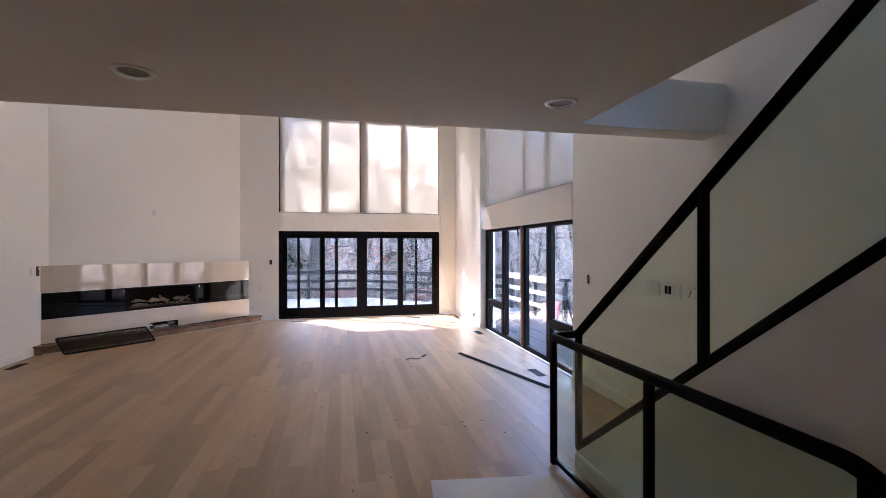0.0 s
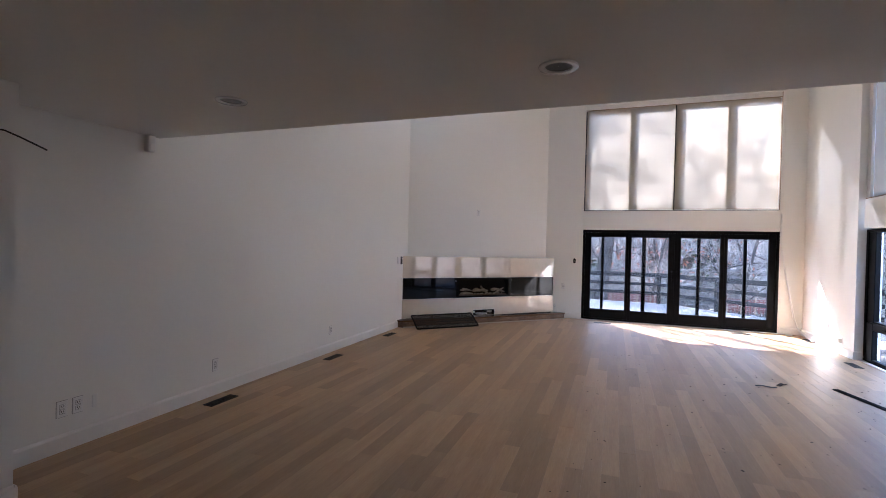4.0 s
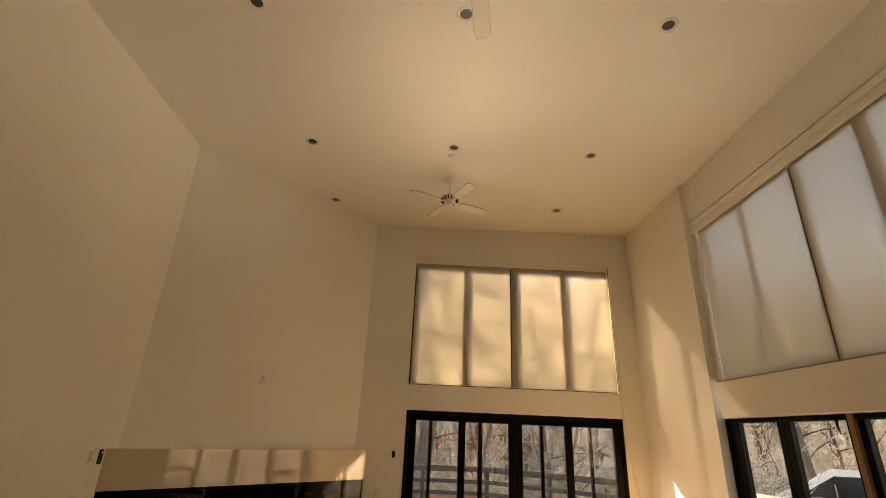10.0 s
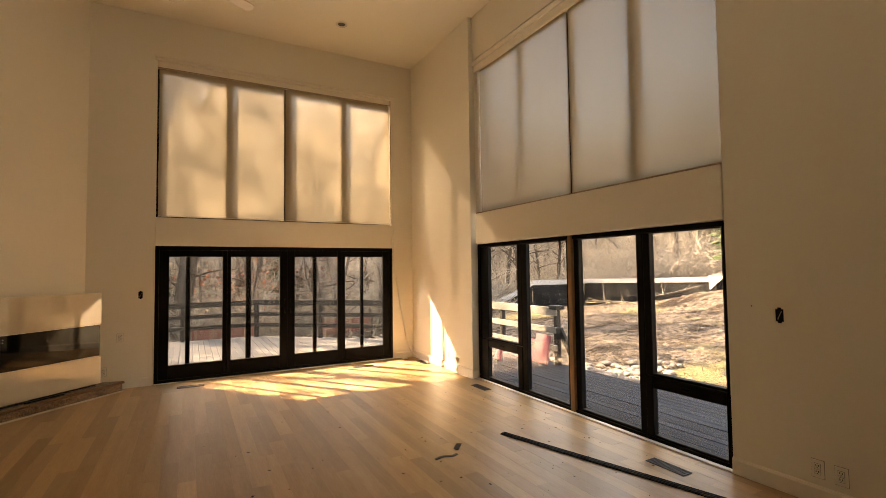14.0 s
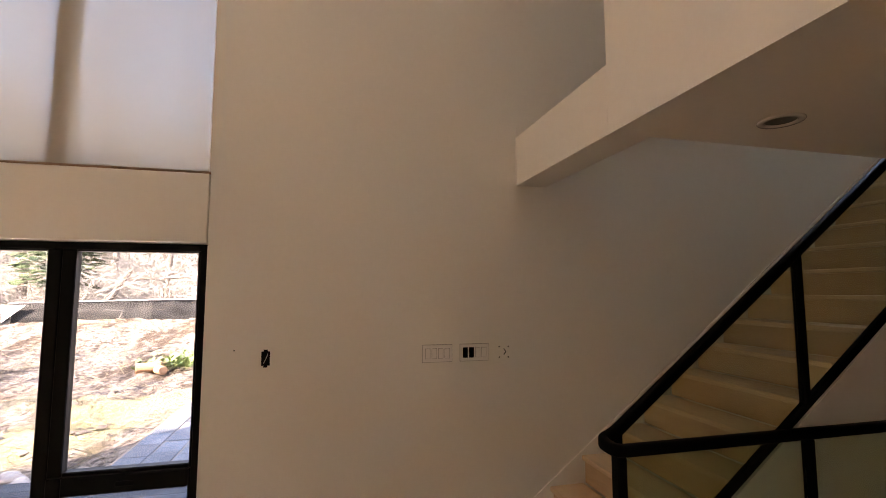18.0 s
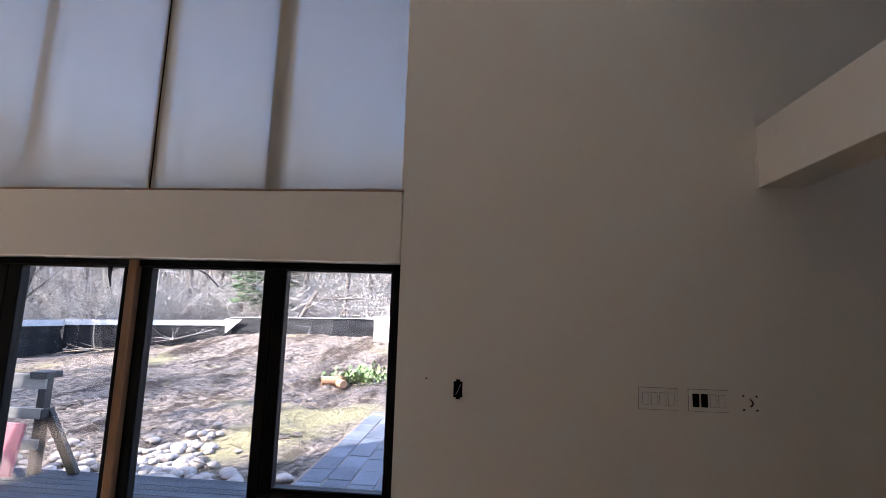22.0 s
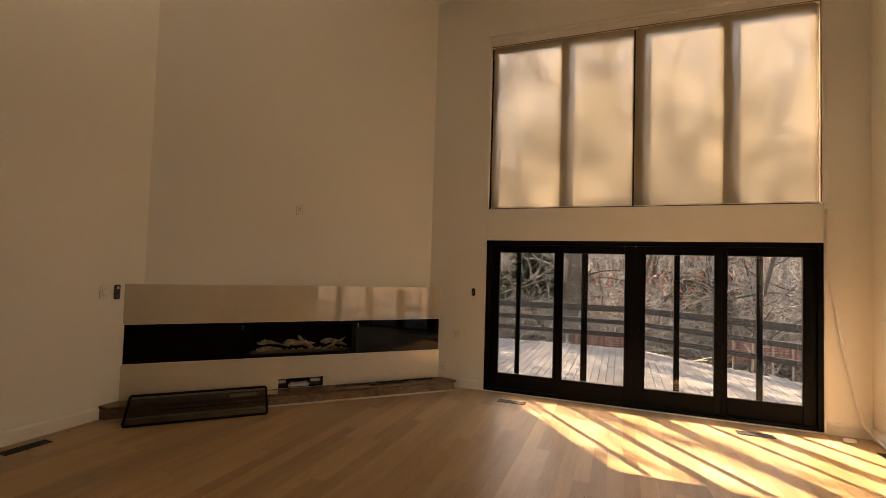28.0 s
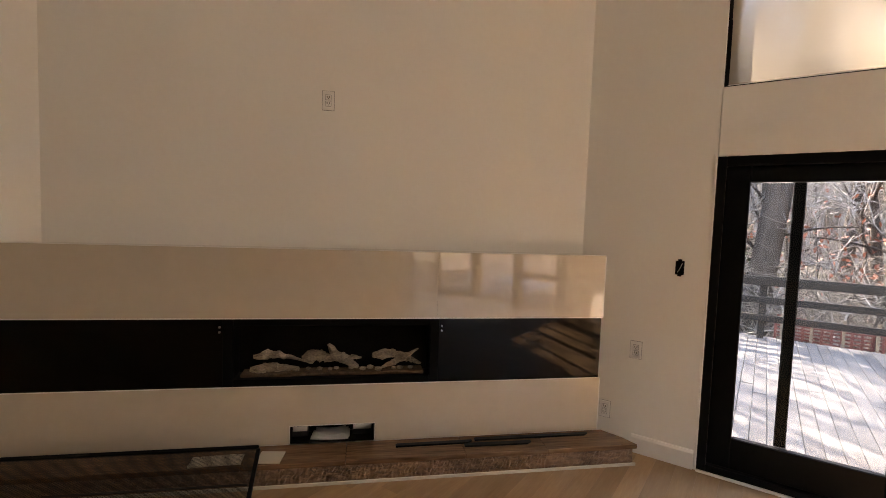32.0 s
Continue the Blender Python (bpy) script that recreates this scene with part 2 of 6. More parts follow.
M_PAPER = surf("paper", (0.74, 0.73, 0.70), (0.82, 0.81, 0.79), 5, 0.7, 0.05)
M_CORD = surf("cord", (0.76, 0.75, 0.72), (0.84, 0.83, 0.80), 8, 0.5, 0.0)
M_CHIP = surf("floor_debris", (0.012, 0.009, 0.006), (0.07, 0.045, 0.025), 40, 0.9, 0.2, rnd="island", spread=0.5)
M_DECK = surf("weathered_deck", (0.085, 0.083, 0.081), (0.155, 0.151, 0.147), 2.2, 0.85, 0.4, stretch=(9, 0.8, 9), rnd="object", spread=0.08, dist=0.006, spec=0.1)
# Worn side boards, much darkened to hold the house's shadow in their colour.
M_DECKSHADOW = surf("worn_deck_with_shadow", (0.008, 0.011, 0.015), (0.062, 0.070, 0.080), 2.6, 0.75, 0.5, stretch=(9, 0.8, 9), rnd="object", spread=0.3, dist=0.006, spec=0.06)
M_CLOD = surf("soil_clods", (0.02, 0.0145, 0.012), (0.145, 0.115, 0.094), 3, 0.95, 0.5, rnd="island", spread=0.45, spec=0.2)
M_STRAW = surf("straw_litter", (0.10, 0.078, 0.05), (0.26, 0.215, 0.15), 3, 0.9, 0.2, rnd="island", spread=0.3, spec=0.2)
# Brown rail wood, blackened to hold the railing's backlit shadow side.
M_DECKRAIL = surf("dark_rail_wood", (0.007, 0.006, 0.005), (0.02, 0.017, 0.014), 3, 0.8, 0.4, stretch=(4, 4, 4))
M_GREYRAIL = surf("grey_rail_wood", (0.13, 0.122, 0.112), (0.235, 0.222, 0.205), 3, 0.8, 0.4, stretch=(2, 2, 6))
M_STONE = surf("river_stone", (0.11, 0.09, 0.08), (0.26, 0.225, 0.20), 5, 0.8, 0.4, rnd="object", spread=0.3, dist=0.01)
# Blue-grey stone, darkened in place of the house's shadow on the path.
M_PAVER = surf("bluestone_with_shadow", (0.05, 0.058, 0.07), (0.10, 0.112, 0.13), 3, 0.9, 0.3, rnd="object", spread=0.2, spec=0.1)
M_SILT = surf("silt_fence_fabric", (0.004, 0.004, 0.0045), (0.013, 0.013, 0.014), 4, 0.6, 0.6, dist=0.03, spec=0.2)
M_SILTTOP = surf("fence_top_board", (0.34, 0.335, 0.33), (0.46, 0.455, 0.45), 5, 0.7, 0.2)
M_STAKE = surf("stake_wood", (0.20, 0.15, 0.10), (0.33, 0.26, 0.18), 9, 0.8, 0.3)
M_BARK = surf("grey_bark", (0.035, 0.029, 0.025), (0.12, 0.10, 0.085), 6, 0.95, 0.9, stretch=(3, 3, 0.6), dist=0.02, spec=0.2)
M_TWIG = surf("bare_twigs", (0.075, 0.065, 0.057), (0.46, 0.42, 0.38), 3, 0.95, 0.2, rnd="object", spread=0.25, spec=0.2)
M_BRUSH = surf("dry_brush", (0.06, 0.052, 0.044), (0.42, 0.375, 0.32), 1.2, 0.95, 0.2, rnd="island", spread=0.5, spec=0.2)
# Copy of the brush in a paler tone that holds the side sunlight.
M_SUNBRUSH = surf("sunlit_saplings", (0.06, 0.053, 0.047), (0.45, 0.41, 0.365), 1.2, 0.95, 0.2, rnd="island", spread=0.5, spec=0.2)
M_NEEDLE = surf("evergreen_needles", (0.022, 0.035, 0.018), (0.06, 0.085, 0.04), 4, 0.8, 0.2, rnd="island", spread=0.35, spec=0.2)
M_RUST = surf("rusty_leaves", (0.28, 0.07, 0.04), (0.42, 0.17, 0.10), 5, 0.8, 0.2, rnd="island", spread=0.3)
M_LEAF = surf("green_weed", (0.06, 0.10, 0.03), (0.14, 0.19, 0.06), 5, 0.8, 0.2, rnd="island", spread=0.3)
M_PINK = surf("pink_foam_board", (0.42, 0.13, 0.145), (0.50, 0.18, 0.195), 4, 0.8, 0.1)
M_RED = surf("orange_safety_net", (0.12, 0.037, 0.029), (0.23, 0.078, 0.062), 5, 0.6, 0.1)
M_PLY = surf("weathered_white_board", (0.55, 0.50, 0.40), (0.66, 0.61, 0.51), 2, 0.8, 0.2)
M_LOGCUT = surf("fresh_cut_wood", (0.18, 0.085, 0.04), (0.28, 0.15, 0.08), 6, 0.8, 0.2)
M_SIDING = surf("grey_siding", (0.22, 0.21, 0.20), (0.30, 0.29, 0.28), 4, 0.8, 0.2)


def ground_material():
    """Churned soil with leaf litter, straw-coloured grass in drifts, darker ruts."""
    m, nt, bsdf = nodes_of("churned_soil")
    n, l = nt.nodes, nt.links
    co = n.new("ShaderNodeTexCoord")

    def noise_at(scale, detail=6.0, rough=0.6, stretch=None):
        t = n.new("ShaderNodeTexNoise")
        t.inputs["Scale"].default_value, t.inputs["Detail"].default_value, t.inputs["Roughness"].default_value = scale, detail, rough
        if stretch:
            mp = n.new("ShaderNodeMapping")
            mp.inputs["Scale"].default_value = stretch
            l.new(co.outputs["Object"], mp.inputs["Vector"])
            l.new(mp.outputs[0], t.inputs["Vector"])
        else:
            l.new(co.outputs["Object"], t.inputs["Vector"])
        return t.outputs["Fac"]

    def blend(fac, a, b, lo, hi):
        r = n.new("ShaderNodeMapRange")
        r.inputs["From Min"].default_value, r.inputs["From Max"].default_value = lo, hi
        l.new(fac, r.inputs["Value"])
        x = n.new("ShaderNodeMix")
        x.data_type = "RGBA"
        l.new(r.outputs[0], x.inputs["Factor"])
        for key, v in (("A", a), ("B", b)):
            if isinstance(v, tuple):
                x.inputs[key].default_value = (*v, 1)
            else:
                l.new(v, x.inputs[key])
        return x.outputs["Result"]

    fine = noise_at(9.0, 8.0, 0.7)
    soil = blend(fine, (0.030, 0.022, 0.018), (0.27, 0.22, 0.18), 0.40, 0.62)
    ruts = blend(noise_at(0.55, 5.0, 0.6, (0.35, 1.6, 1)), soil, (0.034, 0.023, 0.016), 0.51, 0.575)
    grass = blend(noise_at(26.0, 4.0), (0.10, 0.092, 0.045), (0.27, 0.235, 0.13), 0.35, 0.65)
    drift = blend(noise_at(0.22, 4.0, 0.55), ruts, grass, 0.56, 0.66)
    l.new(drift, bsdf.inputs["Base Color"])
    bsdf.inputs["Roughness"].default_value = 0.95
    bsdf.inputs["Specular IOR Level"].default_value = 0.2
    b = n.new("ShaderNodeBump")
    b.inputs["Strength"].default_value, b.inputs["Distance"].default_value = 1.0, 0.16
    l.new(fine, b.inputs["Height"])
    l.new(b.outputs[0], bsdf.inputs["Normal"])
    return m


M_GROUND = ground_material()


# ---- building blocks ----
def part(name, bm, material, parent=None, label=""):
    """Links a bmesh as one mesh object under a thing or a part."""
    me = bpy.data.meshes.new(name)
    bm.to_mesh(me)
    bm.free()
    me.materials.append(material)
    ob = new(name, me)
    if parent:
        ob.parent = parent
    if label:
        ob["label"] = label
    return ob


def raw(name, verts, faces, material, parent=None, label="", smooth=False):
    me = bpy.data.meshes.new(name)
    me.from_pydata(verts, [], faces)
    me.materials.append(material)
    if smooth:
        me.polygons.foreach_set("use_smooth", [True] * len(me.polygons))
    ob = new(name, me)
    if parent:
        ob.parent = parent
    if label:
        ob["label"] = label
    return ob


def thing(name, label, category, group="", kind="", at=None):
    ob = new(name)
    ob.empty_display_size = 0.1
    if at is not None:
        ob.matrix_basis = at
    return tagged(ob, label, category, group, kind)


def share(name, mesh, parent, m):
    ob = new(name, mesh)
    ob.parent = parent
    ob.matrix_basis = m
    return ob


def soften(bm, edges, width, segments=2):
    if width > 0:
        bmesh.ops.bevel(bm, geom=list(edges), offset=width, segments=segments, affect="EDGES", profile=0.5)


def box(lo, hi, bevel=0.0, bm=None, m=None, segments=1):
    """A box from corner to corner, its edges rounded off."""
    own = bmesh.new()
    bmesh.ops.create_cube(own, size=1.0)
    c = [(a + b) / 2 for a, b in zip(lo, hi)]
    d = [abs(b - a) for a, b in zip(lo, hi)]
    for v in own.verts:
        v.co = Vector((v.co.x * d[0] + c[0], v.co.y * d[1] + c[1], v.co.z * d[2] + c[2]))
    soften(own, own.edges, min(bevel, min(d) * 0.45), segments)
    if m is not None:
        own.transform(m)
    return join(bm, own)


def join(bm, own):
    if bm is None:
        return own
    me = bpy.data.meshes.new("tmp")
    own.to_mesh(me)
    own.free()
    bm.from_mesh(me)
    bpy.data.meshes.remove(me)
    return bm


def disc(radius, z0, z1, sides=24, bm=None, m=None, top=None, bevel=0.0):
    own = bmesh.new()
    bmesh.ops.create_cone(own, cap_ends=True, segments=sides, radius1=radius, radius2=radius if top is None else top, depth=abs(z1 - z0))
    for v in own.verts:
        v.co.z += (z0 + z1) / 2
    if bevel:
        soften(own, [e for e in own.edges if abs(e.verts[0].co.z - e.verts[1].co.z) < 1e-5], bevel)
    if m is not None:
        own.transform(m)
    return join(bm, own)


def lathe(profile, sides=28, bm=None, m=None):
    """Turns a profile of (radius, height) round the z axis."""
    own = bmesh.new()
    rings = []
    for r, z in profile:
        rings.append([own.verts.new((r * math.cos(a), r * math.sin(a), z)) for a in (2 * math.pi * k / sides for k in range(sides))])
    for a, b in zip(rings, rings[1:]):
        for k in range(sides):
            f = own.faces.new((a[k], a[(k + 1) % sides], b[(k + 1) % sides], b[k]))
            f.smooth = True
    if m is not None:
        own.transform(m)
    return join(bm, own)


def prism(points, a, b, axis="x", bevel=0.0, bm=None):
    """A flat outline drawn out between two values along an axis; points are the other two coordinates in order."""
    own = bmesh.new()

    def at(p, v):
        return {"x": (v, p[0], p[1]), "y": (p[0], v, p[1]), "z": (p[0], p[1], v)}[axis]

    one = [own.verts.new(at(p, a)) for p in points]
    two = [own.verts.new(at(p, b)) for p in points]
    own.faces.new(one)
    own.faces.new(two[::-1])
    for k in range(len(points)):
        j = (k + 1) % len(points)
        own.faces.new((one[j], one[k], two[k], two[j]))
    bmesh.ops.recalc_face_normals(own, faces=own.faces)
    soften(own, own.edges, bevel)
    return join(bm, own)


def rounded_path(points, radius, steps=5):
    """A polyline with its corners rounded off."""
    pts = [Vector(p) for p in points]
    out = [pts[0]]
    for a, b, c in zip(pts, pts[1:], pts[2:]):
        r = min(radius, (a - b).length * 0.45, (c - b).length * 0.45)
        s, e = b + (a - b).normalized() * r, b + (c - b).normalized() * r
        for k in range(steps + 1):
            t = k / steps
            out.append(s * (1 - t) ** 2 + b * 2 * t * (1 - t) + e * t * t)
    out.append(pts[-1])
    return out


def bar(points, width, height=None, sides=8, bm=None, radius=0.0, up=(0, 0, 1), power=0.5):
    """A bar along a polyline, with a rounded section."""
    pts = rounded_path(points, radius) if radius else [Vector(p) for p in points]
    height = height or width
    own = bmesh.new()
    rings = []
    for k, p in enumerate(pts):
        way = (pts[min(k + 1, len(pts) - 1)] - pts[max(k - 1, 0)]).normalized()
        side = way.cross(Vector(up))
        side = side.normalized() if side.length > 1e-4 else Vector((1, 0, 0))
        top = side.cross(way).normalized()
        ring = []
        for j in range(sides):
            a = 2 * math.pi * (j + 0.5) / sides
            ca, sa = math.cos(a), math.sin(a)
            ca, sa = math.copysign(abs(ca) ** power, ca), math.copysign(abs(sa) ** power, sa)
            ring.append(own.verts.new(p + side * ca * width / 2 + top * sa * height / 2))
        rings.append(ring)
    for a, b in zip(rings, rings[1:]):
        for j in range(sides):
            f = own.faces.new((a[j], a[(j + 1) % sides], b[(j + 1) % sides], b[j]))
            f.smooth = sides > 8
    own.faces.new(rings[0][::-1])
    own.faces.new(rings[-1])
    bmesh.ops.recalc_face_normals(own, faces=own.faces)
    return join(bm, own)


def setting(name, bm, material, label, category):
    return tagged(part(name, bm, material), label, category, kind="structure")


# ---- plan ----
XL, XR, YB, YR = -3.19, 4.15, 10.0, -4.6
XP = 4.085                   # face of the corner pier
ZC, ZS = 5.42, 2.46          # high ceiling, underside of the gallery
GAL = 2.15                   # front of the gallery
DX0, DX1, DZ = -0.02, 3.68, 2.0      # patio door
WZ0, WZ1 = 2.42, 4.78                # window over it
RY0, RY1, RZ = 4.25, 7.93, 1.97      # side window wall
RW0, RW1 = 2.42, 4.75
RISE, RUN, NOSE, FIRST = 0.1945, 0.2575, 2.19, 0.088
UP = 15 * RISE

# walls
def left_x(y):
    """Face of the left wall, which runs a little out of square with the room."""
    return -3.115 - 0.010 * (y - 0.85)


def left_wall(y, z):
    """Pose of a plate on the left wall."""
    return pose(left_x(y), y, z, 90, 0, 90.57)


setting("wall_left", prism([(XL - 0.2, 0.85), (left_x(0.85), 0.85), (left_x(YB + 0.25), YB + 0.25), (XL - 0.2, YB + 0.25)], -0.3, 5.6, "z"), M_WALL, "long white painted wall beside the oak floor", "wall")
setting("wall_left_upper", box((XL - 0.2, YR, ZS), (XL, 0.85, 5.6)), M_WALL, "white painted upper wall over the gallery", "wall")
# The wall is cut open for an added window that lets in fill light.
bm = box((XL - 0.2, YR, -0.3), (-2.6, -1.9, ZS - 0.002))
box((XL - 0.2, -1.2, -0.3), (-2.6, 0.85, ZS - 0.002), bm=bm)
box((XL - 0.2, -1.9, -0.3), (-2.6, -1.2, 1.3), bm=bm)
box((XL - 0.2, -1.9, 1.85), (-2.6, -1.2, ZS - 0.002), bm=bm)
setting("wall_left_rear", bm, M_WALL, "white painted wall standing proud under the gallery", "wall")
bm = box((XL - 0.2, YB, -0.3), (DX0, YB + 0.25, 5.6))
box((DX1, YB, -0.3), (XR + 0.25, YB + 0.25, 5.6), bm=bm)
box((DX0, YB, WZ1), (DX1, YB + 0.25, 5.6), bm=bm)
box((DX0, YB, -0.3), (DX1, YB + 0.25, -0.012), bm=bm)
setting("wall_back", bm, M_WALL, "high white painted wall with patio door and window over it", "wall")
setting("door_header", box((DX0 + 0.002, YB - 0.006, DZ), (DX1 - 0.002, YB + 0.16, WZ0), 0.004), M_WALL, "white painted header board between patio door and upper window", "header")
bm = prism([(XL - 0.1, 7.42), (-0.83, YB - 0.001), (-0.83, YB + 0.2), (XL - 0.1, YB + 0.2)], -0.2, 5.5, "z")
setting("wall_fireplace", bm, M_WALL, "white painted wall set across the corner behind the fireplace", "wall")
bm = box((XP, RY1, -0.3), (XR + 0.25, YB, 5.6))
# Upper gap from y -3.9 to -0.6 takes the added stair window.
box((XR, YR, -0.3), (XR + 0.25, RY0, 3.35), bm=bm)
box((XR, YR, 4.95), (XR + 0.25, RY0, 5.6), bm=bm)
box((XR, YR, 3.35), (XR + 0.25, -3.9, 4.95), bm=bm)
box((XR, -0.6, 3.35), (XR + 0.25, RY0, 4.95), bm=bm)
box((XR, RY0, RW1), (XR + 0.25, RY1, 5.6), bm=bm)
box((XR, RY0, -0.3), (XR + 0.25, RY1, -0.012), bm=bm)
setting("wall_right", bm, M_WALL, "high white painted wall with side windows and stairs along it", "wall")
setting("window_header", box((XR - 0.014, RY0 + 0.002, RZ + 0.004), (XR + 0.16, 7.868, RW0), 0.006), M_WALL, "white painted header board between lower and upper side windows", "header")
bm = box((XL - 0.2, YR - 0.2, -0.3), (XR + 0.25, YR, 5.6))
setting("wall_rear", bm, M_WALL, "plain white painted rear wall", "wall")
bm = box((XL, GAL - 0.2, ZS), (2.97, GAL, ZC))
setting("wall_gallery", bm, M_WALL, "white painted wall of the upper floor over the living room", "wall")
bm = box((2.97, 1.915, ZS), (XR, GAL, 2.83), 0.003)
setting("gallery_beam", bm, M_WALL, "low white painted beam edge open to the stair hall", "beam")
setting("beam_corner_bead", box((XR - 0.012, GAL - 0.01, ZS + 0.01), (XR - 0.001, GAL + 0.006, 2.90), 0.002), M_TRIM, "white corner strip where the beam meets the wall", "trim")

# ceilings
setting("ceiling", box((XL - 0.2, YR, ZC), (XR + 0.2, YB + 0.2, ZC + 0.15)), M_CEIL, "flat white high ceiling with downlights and fans", "ceiling")
bm = box((XL, YR, ZS), (2.95, GAL - 0.2, ZS + 0.3))
setting("ceiling_gallery", bm, M_CEIL, "flat white low ceiling under the gallery", "ceiling")
setting("floor_upper", box((XL, YR, ZS + 0.3), (2.95, GAL - 0.2, UP)), M_SUB, "boarded upper floor over the gallery", "floor")
setting("floor_upper_landing", box((2.95, YR, ZS + 0.1), (XR, NOSE - RUN * 15, UP)), M_OAK, "oak landing at the head of the stairs", "floor")
setting("roof", box((XL - 0.5, YR - 0.5, 5.62), (XR + 0.55, YB + 0.45, 5.85), 0.02), M_SIDING, "flat grey roof of the house", "roof")


# ---- patio door and windows ----
def sash(parent, lo, hi, glass, axis, depth, name="sash", pane_label="clear window pane", paint=None):
    """A framed pane. lo, hi: outer corners (across, z); glass: inner corners; depth: the two faces along the other axis."""
    d0, d1 = depth

    def cut(a0, z0, a1, z1, bm):
        if axis == "x":
            return box((a0, d0, z0), (a1, d1, z1), 0.006, bm)
        return box((d0, a0, z0), (d1, a1, z1), 0.006, bm)

    b = None
    b = cut(lo[0], lo[1], glass[0][0], hi[1], b)
    b = cut(glass[1][0], lo[1], hi[0], hi[1], b)
    b = cut(glass[0][0], lo[1], glass[1][0], glass[0][1], b)
    b = cut(glass[0][0], glass[1][1], glass[1][0], hi[1], b)
    ob = part(name, b, paint or M_BLACK, parent)
    mid = (d0 + d1) / 2
    if axis == "x":
        b = box((glass[0][0] - 0.01, mid - 0.003, glass[0][1] - 0.01), (glass[1][0] + 0.01, mid + 0.003, glass[1][1] + 0.01))
    else:
        b = box((mid - 0.003, glass[0][0] - 0.01, glass[0][1] - 0.01), (mid + 0.003, glass[1][0] + 0.01, glass[1][1] + 0.01))
    g = part("pane", b, M_GLASS, ob, pane_label)
    g.visible_shadow = False
    return ob


door = thing("door_1", "black-framed four-panel sliding patio door, shut", "patio door", kind="structure", at=pose(1.83, YB, 0))


def under(ob, parent):
    """Keeps an object built in world places where it is, under its parent."""
    ob.parent = parent
    ob.matrix_parent_inverse = parent.matrix_basis.inverted()
    return ob


bm = box((DX0, YB + 0.0, 0.0), (DX0 + 0.05, YB + 0.15, DZ), 0.004)
box((DX1 - 0.05, YB + 0.0, 0.0), (DX1, YB + 0.15, DZ), 0.004, bm)
box((DX0 + 0.05, YB + 0.0, DZ - 0.06), (DX1 - 0.05, YB + 0.15, DZ), 0.004, bm)
box((DX0 + 0.05, YB + 0.0, 0.0), (DX1 - 0.05, YB + 0.15, 0.05), 0.004, bm)
under(part("door_frame", bm, M_BLACK), door)
edges = [0.03, 0.935, 1.835, 2.745, 3.63]
glasses = [(0.158, 0.872), (0.99, 1.715), (1.95, 2.668), (2.805, 3.508)]
bars = [(0.372, 0.432), (1.208, 1.285), (2.262, 2.325), (3.096, 3.156)]
for k in range(4):
    back = k in (0, 3)
    d = (YB + 0.035, YB + 0.085) if back else (YB + 0.012, YB + 0.062)
    s = sash(None, (edges[k], 0.05), (edges[k + 1], DZ - 0.06), ((glasses[k][0], 0.25), (glasses[k][1], 1.84)), "x", d, "door_panel")
    under(s, door)
    b = box((bars[k][0], YB + 0.088, 0.245), (bars[k][1], YB + 0.125, 1.845), 0.005)
    under(part("screen_stile", b, M_BLACK), door)
for x in (1.79, 1.885):
    b = bar([(x, YB + 0.012, 0.93), (x, YB - 0.028, 0.95), (x, YB - 0.028, 1.13), (x, YB + 0.012, 1.15)], 0.016, 0.022, radius=0.02)
    under(part("door_handle", b, M_RAIL, label="black pull handle"), door)
b = box((1.87, YB - 0.003, 0.86), (1.90, YB + 0.01, 0.90), 0.004)
under(part("lock_plate", b, M_RAIL), door)
# White strips added for the bright sunlit edge of the door opening.
for lo, hi in (((DX0 - 0.016, YB - 0.006, 0.0), (DX0 - 0.001, YB + 0.02, DZ + 0.016)), ((DX1 + 0.001, YB - 0.006, 0.0), (DX1 + 0.016, YB + 0.02, DZ - 0.002))):
    setting("trim", box(lo, hi, 0.003), M_TRIM, "narrow white strip standing for the lit edge beside the patio door", "trim")
setting("door_sill", box((DX0, YB - 0.03, 0.0), (DX1, YB - 0.002, 0.012), 0.004), M_TRIM, "narrow pale threshold strip under the patio door", "threshold")


def upper_window(name, label, axis, a0, a1, z0, z1, face, cuts, number):
    """A tall black window of fixed lights deep in the wall."""
    w = thing(name, label, "window", kind="structure")
    d = (face + 0.11, face + 0.17)
    seq = [a0, *cuts, a1]
    for k, (a, b) in enumerate(zip(seq, seq[1:])):
        if number == 1:
            glass = ((a + 0.068, z0 + 0.06), (b - 0.068, z1 - 0.17))
        else:
            glass = ((a + (0.06 if k == 1 else 0.022), z0 + 0.03), (b - (0.06 if k == 0 else 0.022), z1 - 0.15))
        sash(w, (a, z0), (b, z1), glass, axis, d, "light", paint=M_SASH)
    return w


upper_window("window_1", "tall fixed window of four lights behind roller shades", "x", DX0, DX1, WZ0, WZ1, YB, [0.945, 1.85, 2.79], 1)
# Unseen window, added only to brighten the space under the gallery.
w = thing("window_5", "unseen black-framed window added to light the rear of the room", "window", kind="structure")
sash(w, (-1.9, 1.3), (-1.2, 1.85), ((-1.85, 1.34), (-1.25, 1.81)), "y", (-3.1, -3.04), "light")
# Unseen window, added so that sky light falls on the stairs from above.
w = thing("window_4", "unseen black-framed window added to light the stairs", "window", kind="structure")
for a, b in ((-3.9, -2.25), (-2.25, -0.6)):
    sash(w, (a, 3.35), (b, 4.95), ((a + 0.05, 3.4), (b - 0.05, 4.9)), "y", (XR + 0.11, XR + 0.17), "light")
upper_window("window_2", "tall fixed side window of four lights behind roller shades", "y", RY0, RY1, RW0, RW1, XR, [5.15, 6.0, 6.97], 2)


